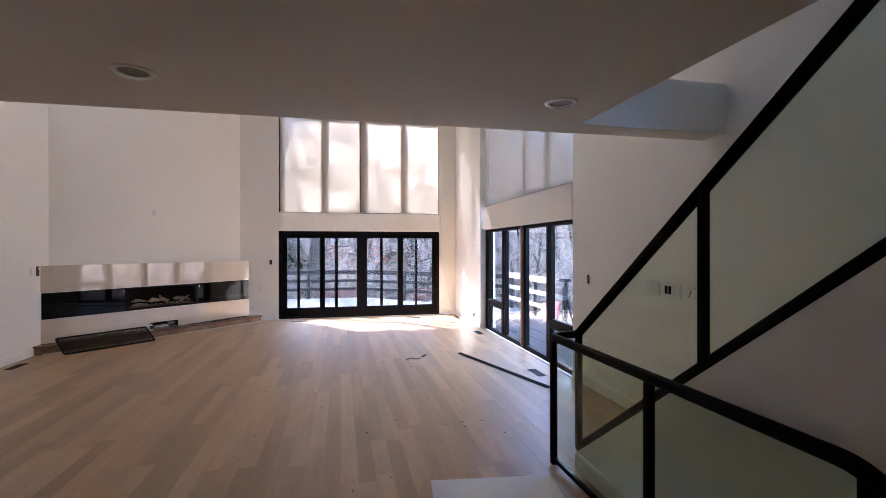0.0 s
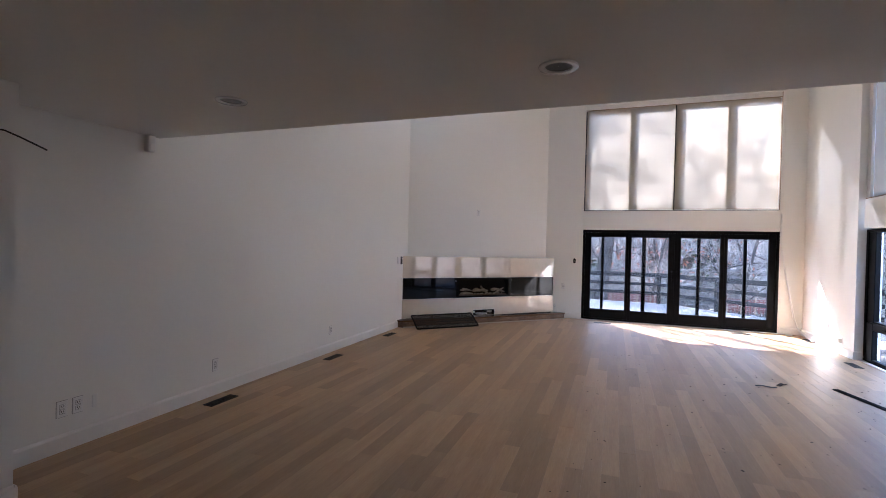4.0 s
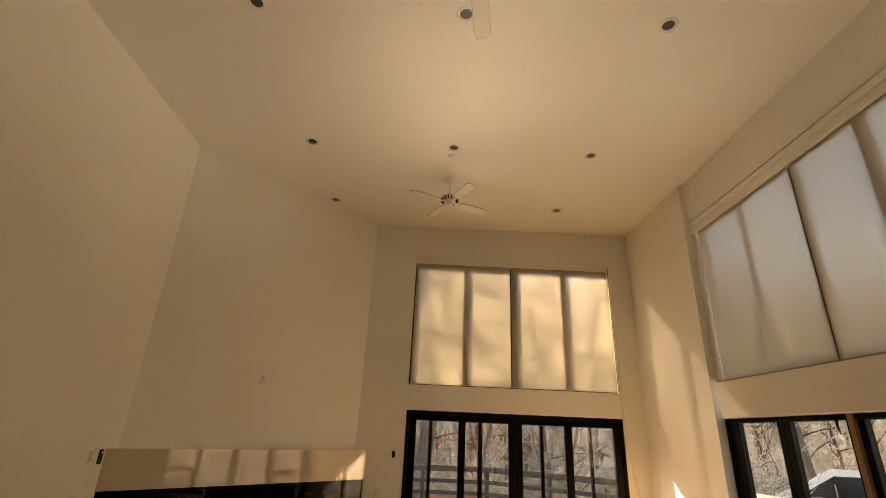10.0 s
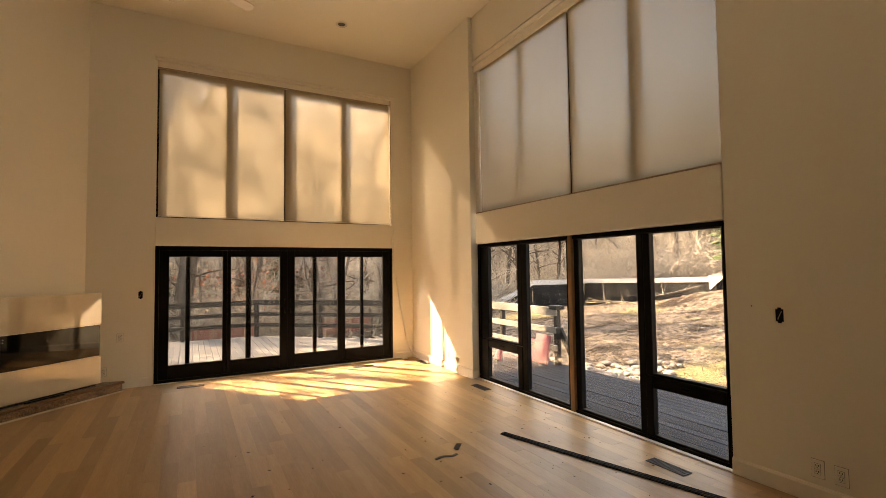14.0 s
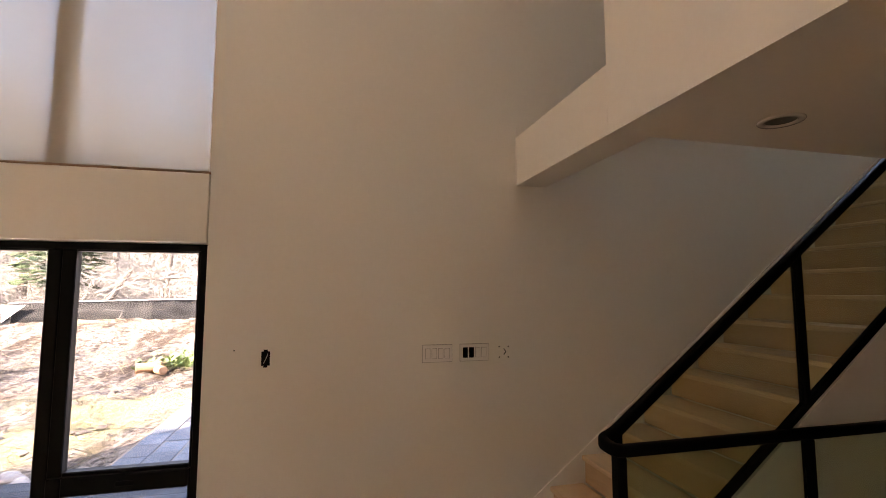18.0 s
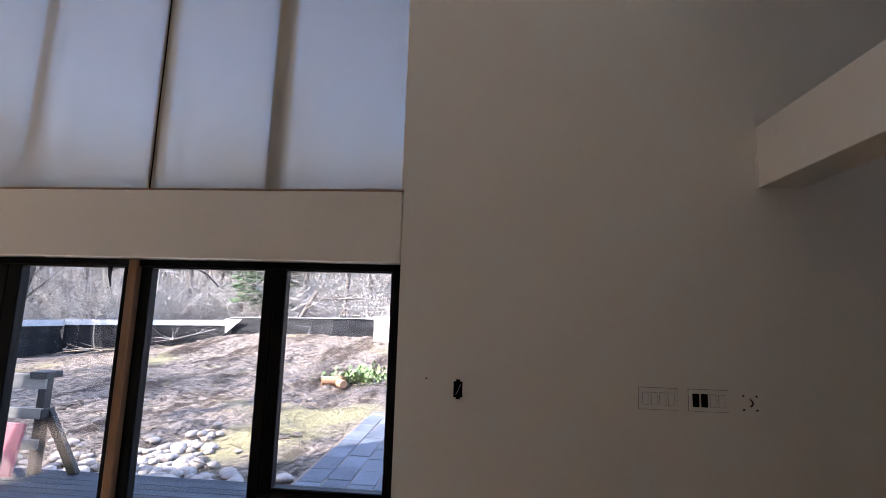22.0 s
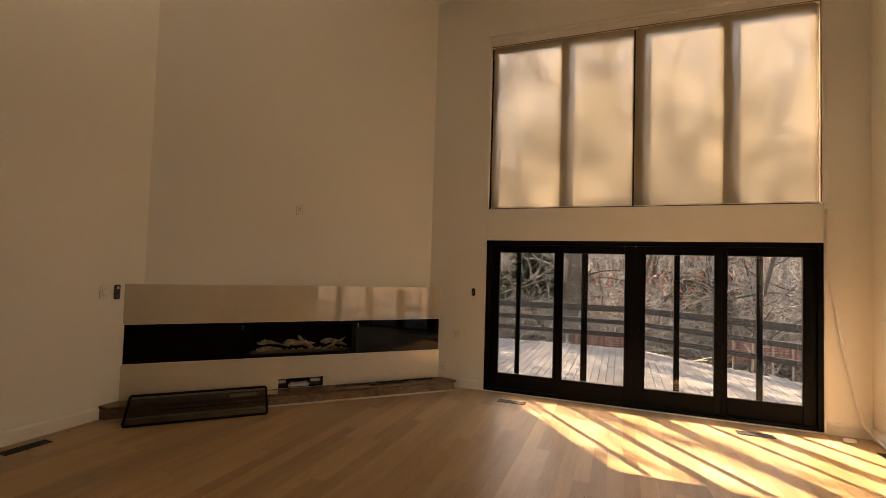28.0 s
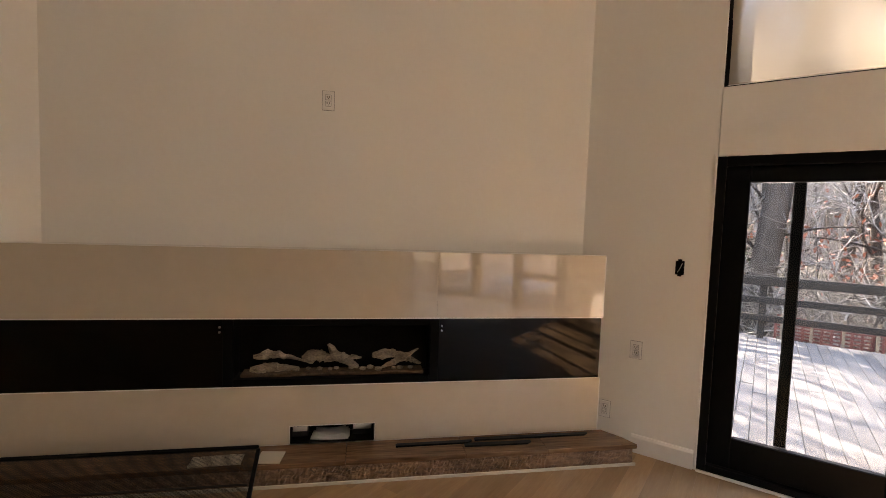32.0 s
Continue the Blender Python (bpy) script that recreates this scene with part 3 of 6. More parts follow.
def roller_shade(label, axis, a0, a1, z0, z1, face):
    """A lowered roller shade: cloth, hem bar and the roll in its box."""
    sh = thing("roller_shade", label, "roller shade", "roller shades over the upper windows")
    mid = face + 0.070

    def put(u0, v0, u1, v1, d0, d1, bevel=0.003):
        return box((u0, d0, v0), (u1, d1, v1), bevel) if axis == "x" else box((d0, u0, v0), (d1, u1, v1), bevel)

    cols, rows = 6, 10
    verts, faces = [], []
    for j in range(rows + 1):
        for i in range(cols + 1):
            u, v = a0 + (a1 - a0) * i / cols, z0 + 0.02 + (z1 - z0 - 0.02) * j / rows
            w = mid + 0.002 * math.sin(3.1 * i + 1.7 * j)
            verts.append((u, w, v) if axis == "x" else (w, u, v))
    for j in range(rows):
        for i in range(cols):
            k = j * (cols + 1) + i
            faces.append((k, k + 1, k + cols + 2, k + cols + 1))
    raw("cloth", verts, faces, M_FABRIC, sh, "cream screen cloth", smooth=True)
    part("hem_bar", put(a0, z0, a1, z0 + 0.022, mid - 0.009, mid + 0.009), M_TRIM, sh)
    part("roll", put(a0 + 0.01, z1 - 0.01, a1 - 0.01, z1 + 0.05, mid - 0.035, mid + 0.03, 0.02), M_FABRIC, sh)
    return sh


roller_shade("cream translucent roller shade lowered over upper patio window", "x", 0.0, 1.79, WZ0 + 0.005, 4.66, YB)
roller_shade("cream translucent roller shade lowered over upper patio window", "x", 1.806, 3.645, WZ0 + 0.005, 4.66, YB)
roller_shade("cream translucent roller shade lowered over upper side window", "y", 4.27, 5.979, RW0 - 0.005, 4.57, XR)
roller_shade("cream translucent roller shade lowered over upper side window", "y", 5.991, 7.83, RW0 - 0.005, 4.57, XR)
bm = box((DX0 + 0.003, YB + 0.015, 4.655), (DX1 - 0.003, YB + 0.11, WZ1 - 0.003), 0.006)
box((DX0 - 0.03, YB - 0.030, WZ1 + 0.008), (DX1 + 0.05, YB + 0.013, WZ1 + 0.03), 0.003, bm)
box((DX0 - 0.03, YB - 0.010, 4.795), (DX1 + 0.05, YB + 0.013, WZ1 + 0.007), 0.002, bm)
box((DX0 - 0.03, YB - 0.020, 4.745), (DX1 + 0.05, YB + 0.013, 4.786), 0.004, bm)
box((DX1 - 0.014, YB - 0.016, WZ0), (DX1 + 0.035, YB + 0.013, 4.744), 0.004, bm)
setting("shade_box_back", bm, M_TRIM, "cream painted shade box over the back window", "trim")
bm = box((XR + 0.02, RY0 + 0.003, 4.565), (XR + 0.11, RY1 - 0.003, RW1 - 0.003), 0.006)
box((XR - 0.012, RY0 - 0.02, 4.66), (XR + 0.019, RY1 - 0.001, RW1 - 0.02), 0.006, bm)
setting("shade_box_side", bm, M_TRIM, "cream painted shade box over the side window", "trim")

# Brown strips painting in the shadow lines between the trim boards.
bm = box((DX0 - 0.028, YB - 0.004, 4.786), (DX1 + 0.048, YB + 0.012, 4.795))
box((DX0 + 0.004, YB + 0.010, 4.646), (DX1 - 0.024, YB + 0.02, 4.654), 0, bm)
box((DX1 - 0.024, YB - 0.002, WZ0 + 0.016), (DX1 - 0.015, YB + 0.012, 4.744), 0, bm)
under(part("gap_strip", bm, M_JAMB_SHADOW, label="brown strip standing for the shadowed joint between trim boards"), bpy.data.objects["window_1"])
b = box((1.775, YB + 0.080, WZ0 + 0.01), (1.821, YB + 0.087, 4.65), 0.001)
under(part("gap_strip", b, M_BLACK, label="narrow black strip between shades"), bpy.data.objects["window_1"])
b = box((DX0 - 0.018, YB + 0.07, WZ0 + 0.01), (0.004, YB + 0.10, 4.65), 0.001)
under(part("gap_strip", b, M_BLACK), bpy.data.objects["window_1"])
b = box((DX0 + 0.004, YB + 0.03, WZ0 + 0.001), (DX1 - 0.03, YB + 0.045, WZ0 + 0.014), 0.001)
under(part("gap_strip", b, M_BLACK), bpy.data.objects["window_1"])
b = box((XR + 0.080, 5.955, RW0 + 0.01), (XR + 0.087, 6.015, 4.56), 0.001)
under(part("gap_strip", b, M_BLACK, label="narrow black strip between shades"), bpy.data.objects["window_2"])
# Shadow line below the hem, laid in as a thin brown strip.
b = box((XR + 0.012, RY0 + 0.004, RW0 + 0.001), (XR + 0.02, RY1 - 0.03, RW0 + 0.020))
under(part("gap_strip", b, M_JAMB_SHADOW, label="brown strip standing for the shadow line under the cloth"), bpy.data.objects["window_2"])
b = box((XR + 0.03, 7.832, RW0 + 0.003), (XR + 0.105, RY1 - 0.002, 4.562), 0.003)
box((XR + 0.03, RY0 + 0.002, RW0 + 0.003), (XR + 0.105, 4.268, 4.562), 0.003, b)
under(part("side_channel", b, M_TRIM, label="cream side channel of the shades"), bpy.data.objects["window_2"])

# lower side window
win = thing("window_3", "black-framed side window of four tall lights", "window", kind="structure")
fx0, fx1 = XR + 0.045, XR + 0.145
bm = box((fx0, RY1 - 0.07, 0.0), (fx1, RY1 - 0.002, RZ), 0.004)
box((fx0, RY0, 0.0), (fx1, RY0 + 0.05, RZ), 0.004, bm)
box((fx0, RY0 + 0.05, RZ - 0.045), (fx1, RY1 - 0.07, RZ - 0.001), 0.004, bm)
box((fx0, RY0 + 0.05, 0.0), (fx1, RY1 - 0.07, 0.035), 0.004, bm)
part("window_frame", bm, M_BLACK, win)
GL = [(7.00, 7.68), (6.085, 6.81), (5.135, 5.89), (4.315, 4.985)]
ends = [(6.905, 7.86), (6.035, 6.905), (5.06, 5.965), (4.30, 5.06)]
for k in range(4):
    low = 0.60 if k in (0, 3) else 0.045
    sash(win, (ends[k][0], low - 0.005 if k in (0, 3) else 0.035), (ends[k][1], RZ - 0.045), ((GL[k][0], low + 0.02), (GL[k][1], 1.915)), "y", (fx0 + 0.01, fx1 - 0.02), "light")
    if k in (0, 3):
        s = sash(win, (ends[k][0], 0.035), (ends[k][1], 0.592), ((GL[k][0], 0.06), (GL[k][1], 0.485)), "y", (fx0, fx1 - 0.03), "awning_sash")
        y = sum(GL[k]) / 2
        part("crank_latch", box((fx0 - 0.018, y - 0.05, 0.525), (fx0, y + 0.05, 0.555), 0.006), M_RAIL, s)
part("strap", bar([(fx0 - 0.01, 6.16, 1.93), (fx0 - 0.016, 6.155, 1.86), (fx0 - 0.008, 6.145, 1.79)], 0.03, 0.008), M_BLACK, win, "short black strap hanging from the head")
part("bare_mullion", box((fx0 - 0.022, 5.97, 0.0), (fx0 + 0.05, 6.03, RZ - 0.003), 0.004), M_JAMB_SHADOW, win, "unpainted reddish wood mullion")
setting("window_stool", box((XR - 0.02, RY0 + 0.003, 0.0), (XR + 0.03, RY1 - 0.003, 0.014), 0.004), M_TRIM, "pale wood sill strip under the side window", "sill")


# ---- baseboards ----
def baseboard(points, label="white painted baseboard", h=0.125, t=0.016):
    """Straight runs along the wall foot, the room on the left of the way walked."""
    for a, b in zip(points, points[1:]):
        a, b = Vector((*a, 0)), Vector((*b, 0))
        way = (b - a).normalized()
        n = Vector((-way.y, way.x, 0))
        out = bmesh.new()
        prof = [(0.0, 0.0), (t, 0.0), (t, h - 0.02), (t * 0.55, h - 0.004), (0.0, h)]
        one = [out.verts.new(a + n * p + Vector((0, 0, q))) for p, q in prof]
        two = [out.verts.new(b + n * p + Vector((0, 0, q))) for p, q in prof]
        out.faces.new(one)
        out.faces.new(two[::-1])
        for k in range(5):
            j = (k + 1) % 5
            out.faces.new((one[k], one[j], two[j], two[k]))
        bmesh.ops.recalc_face_normals(out, faces=out.faces)
        setting("baseboard", out, M_TRIM, label, "baseboard")


baseboard([(left_x(7.12), 7.12), (left_x(0.85), 0.85)])
baseboard([(left_x(0.85) + 0.016, 0.85), (-2.6 + 0.016, 0.85)])
baseboard([(-2.6, 0.85), (-2.6, YR)])
baseboard([(DX0 - 0.02, YB), (-0.42, YB)])
baseboard([(XP, YB), (DX1 + 0.03, YB)])
baseboard([(XP, RY1 - 0.016), (XP, YB - 0.016)])
baseboard([(XR + 0.03, RY1), (XP, RY1)])
baseboard([(XR, 2.237), (XR, RY0)])


# ---- fireplace ----
FIRE = pose(-3.15, 7.35, 0, 0, 0, 45)    # x along the front, y into the wall, z up
fp = thing("fireplace", "wide linear gas fireplace with cream glossy panels and black glass band", "fireplace", at=FIRE)
U1 = 3.57
bm = box((-0.053, 0.0, 0.925), (2.42, 0.20, 1.345), 0.001)
part("upper_panel", bm, M_SLAB, fp, "cream glossy panel")
bm = box((2.4205, 0.0, 0.925), (U1, 0.20, 1.345), 0.001)
part("upper_panel", bm, M_SLAB, fp, "cream glossy panel")
bm = prism([(-0.053, 0.136), (1.52, 0.136), (1.52, 0.252), (2.045, 0.252), (2.045, 0.136), (U1, 0.136), (U1, 0.50), (-0.053, 0.50)], 0.0, 0.20, "y")
part("lower_panel", bm, M_SLAB, fp, "cream glossy panel")
# thin pale strips along the edges of the panels
E, F = -0.0015, 0.003
for lo, hi in (((-0.053, E, 0.919), (U1, F, 0.9245)), ((-0.053, E, 0.5005), (U1, F, 0.506)), ((U1 - 0.001, E, 0.925), (U1 + 0.005, F, 1.345)), ((U1 - 0.001, E, 0.136), (U1 + 0.005, F, 0.50)),
               ((1.5205, E, 0.248), (2.0445, F, 0.2515)), ((1.5205, E, 0.1365), (1.524, F, 0.248)), ((2.041, E, 0.1365), (2.0445, F, 0.248)), ((-0.053, E, 1.3455), (U1, 0.02, 1.348))):
    part("edge_trim", box(lo, hi), M_TRIM, fp, "thin pale panel edge")
bm = box((-0.053, 0.012, 0.50), (1.13, 0.03, 0.925), 0.0)
part("glass_band", bm, M_BGLASS, fp, "black glass band")
bm = box((2.44, 0.012, 0.50), (U1 - 0.003, 0.03, 0.925), 0.0)
part("glass_band", bm, M_BGLASS, fp, "black glass band")
bm = box((U1 - 0.02, 0.20, 0.136), (U1, 0.236, 1.345), 0.003)
box((0.0, 0.20, 1.33), (U1 - 0.02, 0.236, 1.343), 0.0, bm)
part("side_return", bm, M_SLAB, fp)
# firebox
bm = box((1.13, 0.008, 0.50), (1.19, 0.22, 0.925), 0.003)
box((2.38, 0.008, 0.50), (2.44, 0.22, 0.925), 0.003, bm)
box((1.19, 0.008, 0.875), (2.38, 0.22, 0.925), 0.003, bm)
box((1.19, 0.008, 0.50), (2.38, 0.22, 0.545), 0.003, bm)
part("firebox_frame", bm, M_BLACK, fp)
bm = box((1.19, 0.165, 0.545), (2.38, 0.175, 0.875))
part("firebox_back", bm, M_SOOT, fp)
bm = box((1.22, 0.05, 0.545), (2.35, 0.163, 0.565), 0.004)
part("burner_tray", bm, M_EMBER, fp, "brown gravel burner tray")
for u in (1.115, 2.455):
    bm = disc(0.006, 0, 0.008, 10, m=pose(u, 0.008, 0.87, 90))
    disc(0.006, 0, 0.008, 10, bm, pose(u, 0.008, 0.84, 90))
    part("screw", bm, M_STEEL, fp)


def log_mesh(points, r0, r1, seed):
    """A gnarled piece of driftwood, ridged along its length and worn thin at the ends."""
    rng = random.Random(seed)
    path = rounded_path(points, 0.08, 4)
    path = [a.lerp(b, k / 4) for a, b in zip(path, path[1:]) for k in range(4)] + [path[-1]]
    bm, rings, n = bmesh.new(), [], len(path) - 1
    ridges = [rng.uniform(0.66, 1.2) for _ in range(12)]
    for k, p in enumerate(path):
        t = k / n
        knot = 1 + 0.38 * noise.noise(Vector((t * 5, seed * 3.7, 0.3)))
        r = (r0 + (r1 - r0) * t) * knot * min(1.0, 0.45 + 4 * t, 0.35 + 4 * (1 - t))
        way = (path[min(k + 1, n)] - path[max(k - 1, 0)]).normalized()
        side = way.cross(Vector((0, 0.3, 1))).normalized()
        top = side.cross(way)
        p = p + Vector((0, rng.gauss(0, 0.002), 0.010 * noise.noise(Vector((t * 6, seed, 9)))))
        rings.append([bm.verts.new(p + (side * math.cos(c) + top * math.sin(c)) * r * ridges[j] * rng.uniform(0.9, 1.1)) for j, c in enumerate(2 * math.pi * j / 12 + 0.12 * k for j in range(12))])
    for a, b in zip(rings, rings[1:]):
        for j in range(12):
            bm.faces.new((a[j], a[(j + 1) % 12], b[(j + 1) % 12], b[j]))
    bm.faces.new(rings[0][::-1])
    bm.faces.new(rings[-1])
    return bm


LOGS = [
    ([(1.27, 0.10, 0.60), (1.40, 0.11, 0.605), (1.56, 0.10, 0.60)], 0.035, 0.022),
    ([(1.28, 0.13, 0.67), (1.42, 0.14, 0.685), (1.60, 0.12, 0.635)], 0.030, 0.014),
    ([(1.58, 0.13, 0.655), (1.68, 0.12, 0.675), (1.80, 0.11, 0.645)], 0.040, 0.026),
    ([(1.74, 0.09, 0.755), (1.79, 0.10, 0.68), (1.93, 0.10, 0.60)], 0.022, 0.034),
    ([(1.72, 0.14, 0.66), (1.84, 0.13, 0.66), (1.95, 0.14, 0.65)], 0.026, 0.016),
    ([(2.02, 0.14, 0.665), (2.16, 0.14, 0.68), (2.28, 0.13, 0.64)], 0.036, 0.018),
    ([(2.08, 0.09, 0.60), (2.20, 0.10, 0.645), (2.32, 0.10, 0.715)], 0.020, 0.016),
    ([(2.18, 0.12, 0.655), (2.27, 0.11, 0.645), (2.34, 0.11, 0.615)], 0.022, 0.018),
]
for k, (pts, r0, r1) in enumerate(LOGS):
    part("log", log_mesh([(u, v, w - 0.018) for u, v, w in pts], r0, r1, k), M_LOG, fp, "pale ceramic driftwood log")
rng = random.Random(3)
for k in range(16):
    b = bmesh.new()
    bmesh.ops.create_icosphere(b, subdivisions=1, radius=0.018 * (0.7 + 0.6 * rng.random()))
    b.transform(pose(1.26 + 1.06 * (k + rng.random() * 0.6) / 16, 0.07 + 0.05 * rng.random(), 0.576) @ Matrix.Diagonal((1.2, 1, 0.75, 1)))
    part("ember_stone", b, M_LOG, fp)
# service niche under the firebox
bm = box((1.522, 0.16, 0.138), (2.043, 0.18, 0.25))
box((1.522, 0.004, 0.1365), (2.043, 0.16, 0.1375), 0, bm)
box((1.522, 0.004, 0.244), (2.043, 0.16, 0.2515), 0, bm)
box((1.522, 0.004, 0.138), (1.528, 0.16, 0.244), 0, bm)
box((2.037, 0.004, 0.138), (2.043, 0.16, 0.244), 0, bm)
part("niche_lining", bm, M_SOOT, fp)
for u, w in ((1.575, 0.045), (1.965, 0.058)):
    part("valve_box", box((u - w - 0.004, 0.092, 0.138), (u + w + 0.004, 0.159, 0.214), 0.004), M_DARK, fp, "dark gas valve box")
    part("valve_label", box((u - w, 0.088, 0.174), (u + w, 0.0915, 0.208), 0.001), M_PAPER, fp, "pale valve label")
papers = bmesh.new()
for k in range(7):
    verts, wide = [], 0.118 - 0.004 * k
    for i in range(9):
        x = -wide + 2 * wide * i / 8
        z = 0.0045 * k + 0.004 * (x / wide) ** 2 * (1 + 0.15 * k) + 0.012 * x
        verts.append([papers.verts.new(pose(1.765 + 0.006 * (k % 3), 0.09, 0.1395, 0, 0, 3 * (k % 4) - 5) @ Vector((x, y, z + h))) for y in (-0.06, 0.05) for h in (0.0, 0.0025)])
    for a, b in zip(verts, verts[1:]):
        for p, q in ((0, 1), (1, 3), (3, 2), (2, 0)):
            papers.faces.new((a[p], a[q], b[q], b[p]))
    papers.faces.new((verts[0][0], verts[0][1], verts[0][3], verts[0][2]))
    papers.faces.new((verts[-1][0], verts[-1][1], verts[-1][3], verts[-1][2]))
bmesh.ops.recalc_face_normals(papers, faces=papers.faces)
ob = part("papers", papers, M_PAPER, None)
tagged(ob, "loose white manual sheets lying in the fireplace niche", "papers")
ob.matrix_basis = FIRE

# hearth: a low travertine ledge of several slabs, rough along its face
hearth = thing("hearth", "low brown travertine hearth ledge with rough broken face", "hearth", at=FIRE)
slabs = [-0.10, 0.55, 1.29, 1.87, 2.59, 3.12, 3.70]
for k, (a, b) in enumerate(zip(slabs, slabs[1:])):
    right = b - 0.001
    pts = [(a, -0.233), (right, -0.233), (right, -0.001), (a, -0.001)]
    if k == 0:
        pts = [(-0.10, -0.233), (right, -0.233), (right, -0.001), (-0.054, -0.001), (-0.19, -0.137)]
    if k == len(slabs) - 2:
        pts = [(a, -0.233), (3.735, -0.233), (3.69, -0.13), (3.60, -0.001), (a, -0.001)]
    bm = prism(pts, 0.105, 0.135, "z", 0.004)
    part("slab", bm, M_HEARTH, hearth)
rng = random.Random(11)
verts, faces = [], []
N, ROWS = 330, (0.0, 0.014, 0.03, 0.046, 0.062, 0.078, 0.092, 0.105)
for i in range(N + 1):
    u = -0.10 + (3.71 + 0.10) * i / N
    calm = 0.35 if u > 3.12 or u < 0.55 else 1.0
    for j, z in enumerate(ROWS):
        lump = noise.noise(Vector((u * 9, z * 26, 0.7))) * 0.010 + 0.014 * (rng.random() - 0.5)
        verts.append((u, -0.222 + lump * calm * (0.3 if j in (0, 7) else 1), z + (0.004 * (rng.random() - 0.5) if 0 < j < 7 else 0)))
for i in range(N):
    for j in range(7):
        k = i * 8 + j
        faces.append((k, k + 8, k + 9, k + 1))
raw("rough_face", verts, faces, M_ROUGHSTONE, hearth, "rough broken stone face")
bm = prism([(-0.095, -0.212), (3.69, -0.212), (3.59, -0.01), (-0.06, -0.01), (-0.175, -0.135)], 0.0, 0.104, "z")
part("core", bm, M_ROUGHSTONE, hearth)
bm = box((-0.10, -0.248, 0.0), (3.72, -0.236, 0.018), 0.002)
part("edge_strip", bm, M_PLY, hearth, "pale wood strip along the floor")
for a, b, v, w, r in ((2.17, 2.66, -0.075, 0.036, 0.6), (2.60, 3.04, -0.118, 0.04, -0.8), (2.68, 3.47, -0.048, 0.034, 0.0)):
    u = (a + b) / 2
    bm = prism([(a - u, -w), (b - u - 0.03, -w), (b - u, -w * 0.4), (b - u, 0), (a - u + 0.012, 0), (a - u, -w * 0.3)], 0.136, 0.147, "z", 0.002)
    ob = part("trim_strip", bm, M_BLACK)
    ob.matrix_basis = FIRE @ pose(u, v, 0, 0, 0, r)
    tagged(ob, "black metal trim strip lying on the hearth", "trim strip", "loose trim strips on the hearth")
for k, (u, v, a, c, r) in enumerate(((1.15, -0.165, 0.28, 0.11, 2), (1.44, -0.16, 0.14, 0.13, -7))):
    ob = part("tile_offcut", box((-a / 2, -c / 2, 0.136), (a / 2, c / 2, 0.146), 0.002, None, pose(u, v, 0, 0, 0, r)), M_SLAB)
    ob.matrix_basis = FIRE
    tagged(ob, "cream tile offcut lying on the hearth", "tile offcut", "tile offcuts on the hearth")

# mesh screen leaning on the hearth
scr = thing("fireplace_screen", "black metal framed mesh screen leaning on the hearth", "fire screen", at=FIRE @ pose(0.735, -0.50, 0.006, 31.5, 0, 0))
L, W = 1.29, 0.385
bm = None
for a, b in (((-L / 2, 0), (L / 2, 0)), ((-L / 2, W), (L / 2, W))):
    bm = box((a[0], a[1] - 0.011, 0), (b[0], b[1] + 0.011, 0.018), 0.003, bm)
for x in (-L / 2, L / 2):
    bm = box((x - 0.011, 0.011, 0), (x + 0.011, W - 0.011, 0.018), 0.003, bm)
part("screen_frame", bm, M_BLACK, scr)
bm = bmesh.new()
for k in range(1, 215):
    x = -L / 2 + L * k / 215
    box((x - 0.0005, 0.0, 0.007), (x + 0.0005, W, 0.009), 0, bm)
for k in range(1, 64):
    y = W * k / 64
    box((-L / 2, y - 0.0005, 0.009), (L / 2, y + 0.0005, 0.011), 0, bm)
part("wire_mesh", bm, M_MESH, scr, "fine dark wire mesh")
bm = box((-L / 2 + 0.3, W * 0.42, 0.011), (L / 2 - 0.02, W * 0.45, 0.016), 0.001)
part("brace", bm, M_MESH, scr)


# ---- plates, vents and lamps ----
def outlet(m, label="white duplex outlet low on the wall", group="wall outlets"):
    """A duplex outlet; z of its pose points out of the wall, y up."""
    o = thing("wall_outlet", label, "outlet", group, at=m)
    # Backing a little larger than the plate, coloured as its shadow line.
    part("plate_shadow", box((-0.0385, -0.062, 0), (0.0385, 0.0615, 0.001)), M_GAP, o, "grey backing standing for the shadow line round the plate")
    part("plate", box((-0.036, -0.059, 0.001), (0.036, 0.059, 0.008), 0.003), M_PLASTIC, o)
    for y in (-0.02, 0.02):
        part("socket_gap", box((-0.019, y - 0.0175, 0.007), (0.019, y + 0.0175, 0.0085), 0.001), M_GAP, o)
        s = part("socket", box((-0.0165, y - 0.015, 0.008), (0.0165, y + 0.015, 0.0115), 0.003), M_PLASTIC, o)
        b = box((-0.0095, y - 0.003, 0.0115), (-0.0052, y + 0.009, 0.0123))
        box((0.0052, y - 0.003, 0.0115), (0.0095, y + 0.009, 0.0123), 0, b)
        box((-0.0025, y - 0.011, 0.0115), (0.0025, y - 0.006, 0.0123), 0, b)
        part("slot", b, M_DARK, s)
    return o


def facing(x, y, z, way):
    """A plate's pose on a wall; way: the compass turn of the room side in degrees from +x."""
    return pose(x, y, z, 90, 0, way + 90)


first = outlet(left_wall(2.814, 0.305))
for y, z in ((4.887, 0.317), (1.404, 0.31), (1.512, 0.31)):
    copy_thing(first, left_wall(y, z))
for x, y, z, w in ((XR, 3.69, 0.235, 180), (XR, 3.56, 0.23, 180), (XP, 9.10, 0.235, 180), (XP, 8.68, 0.23, 180), (-0.425, YB, 0.71, -90)):
    copy_thing(first, facing(x, y, z, w))
tagged(copy_thing(first, facing(-0.61, YB, 0.25, -90)), "white duplex outlet beside the hearth end")
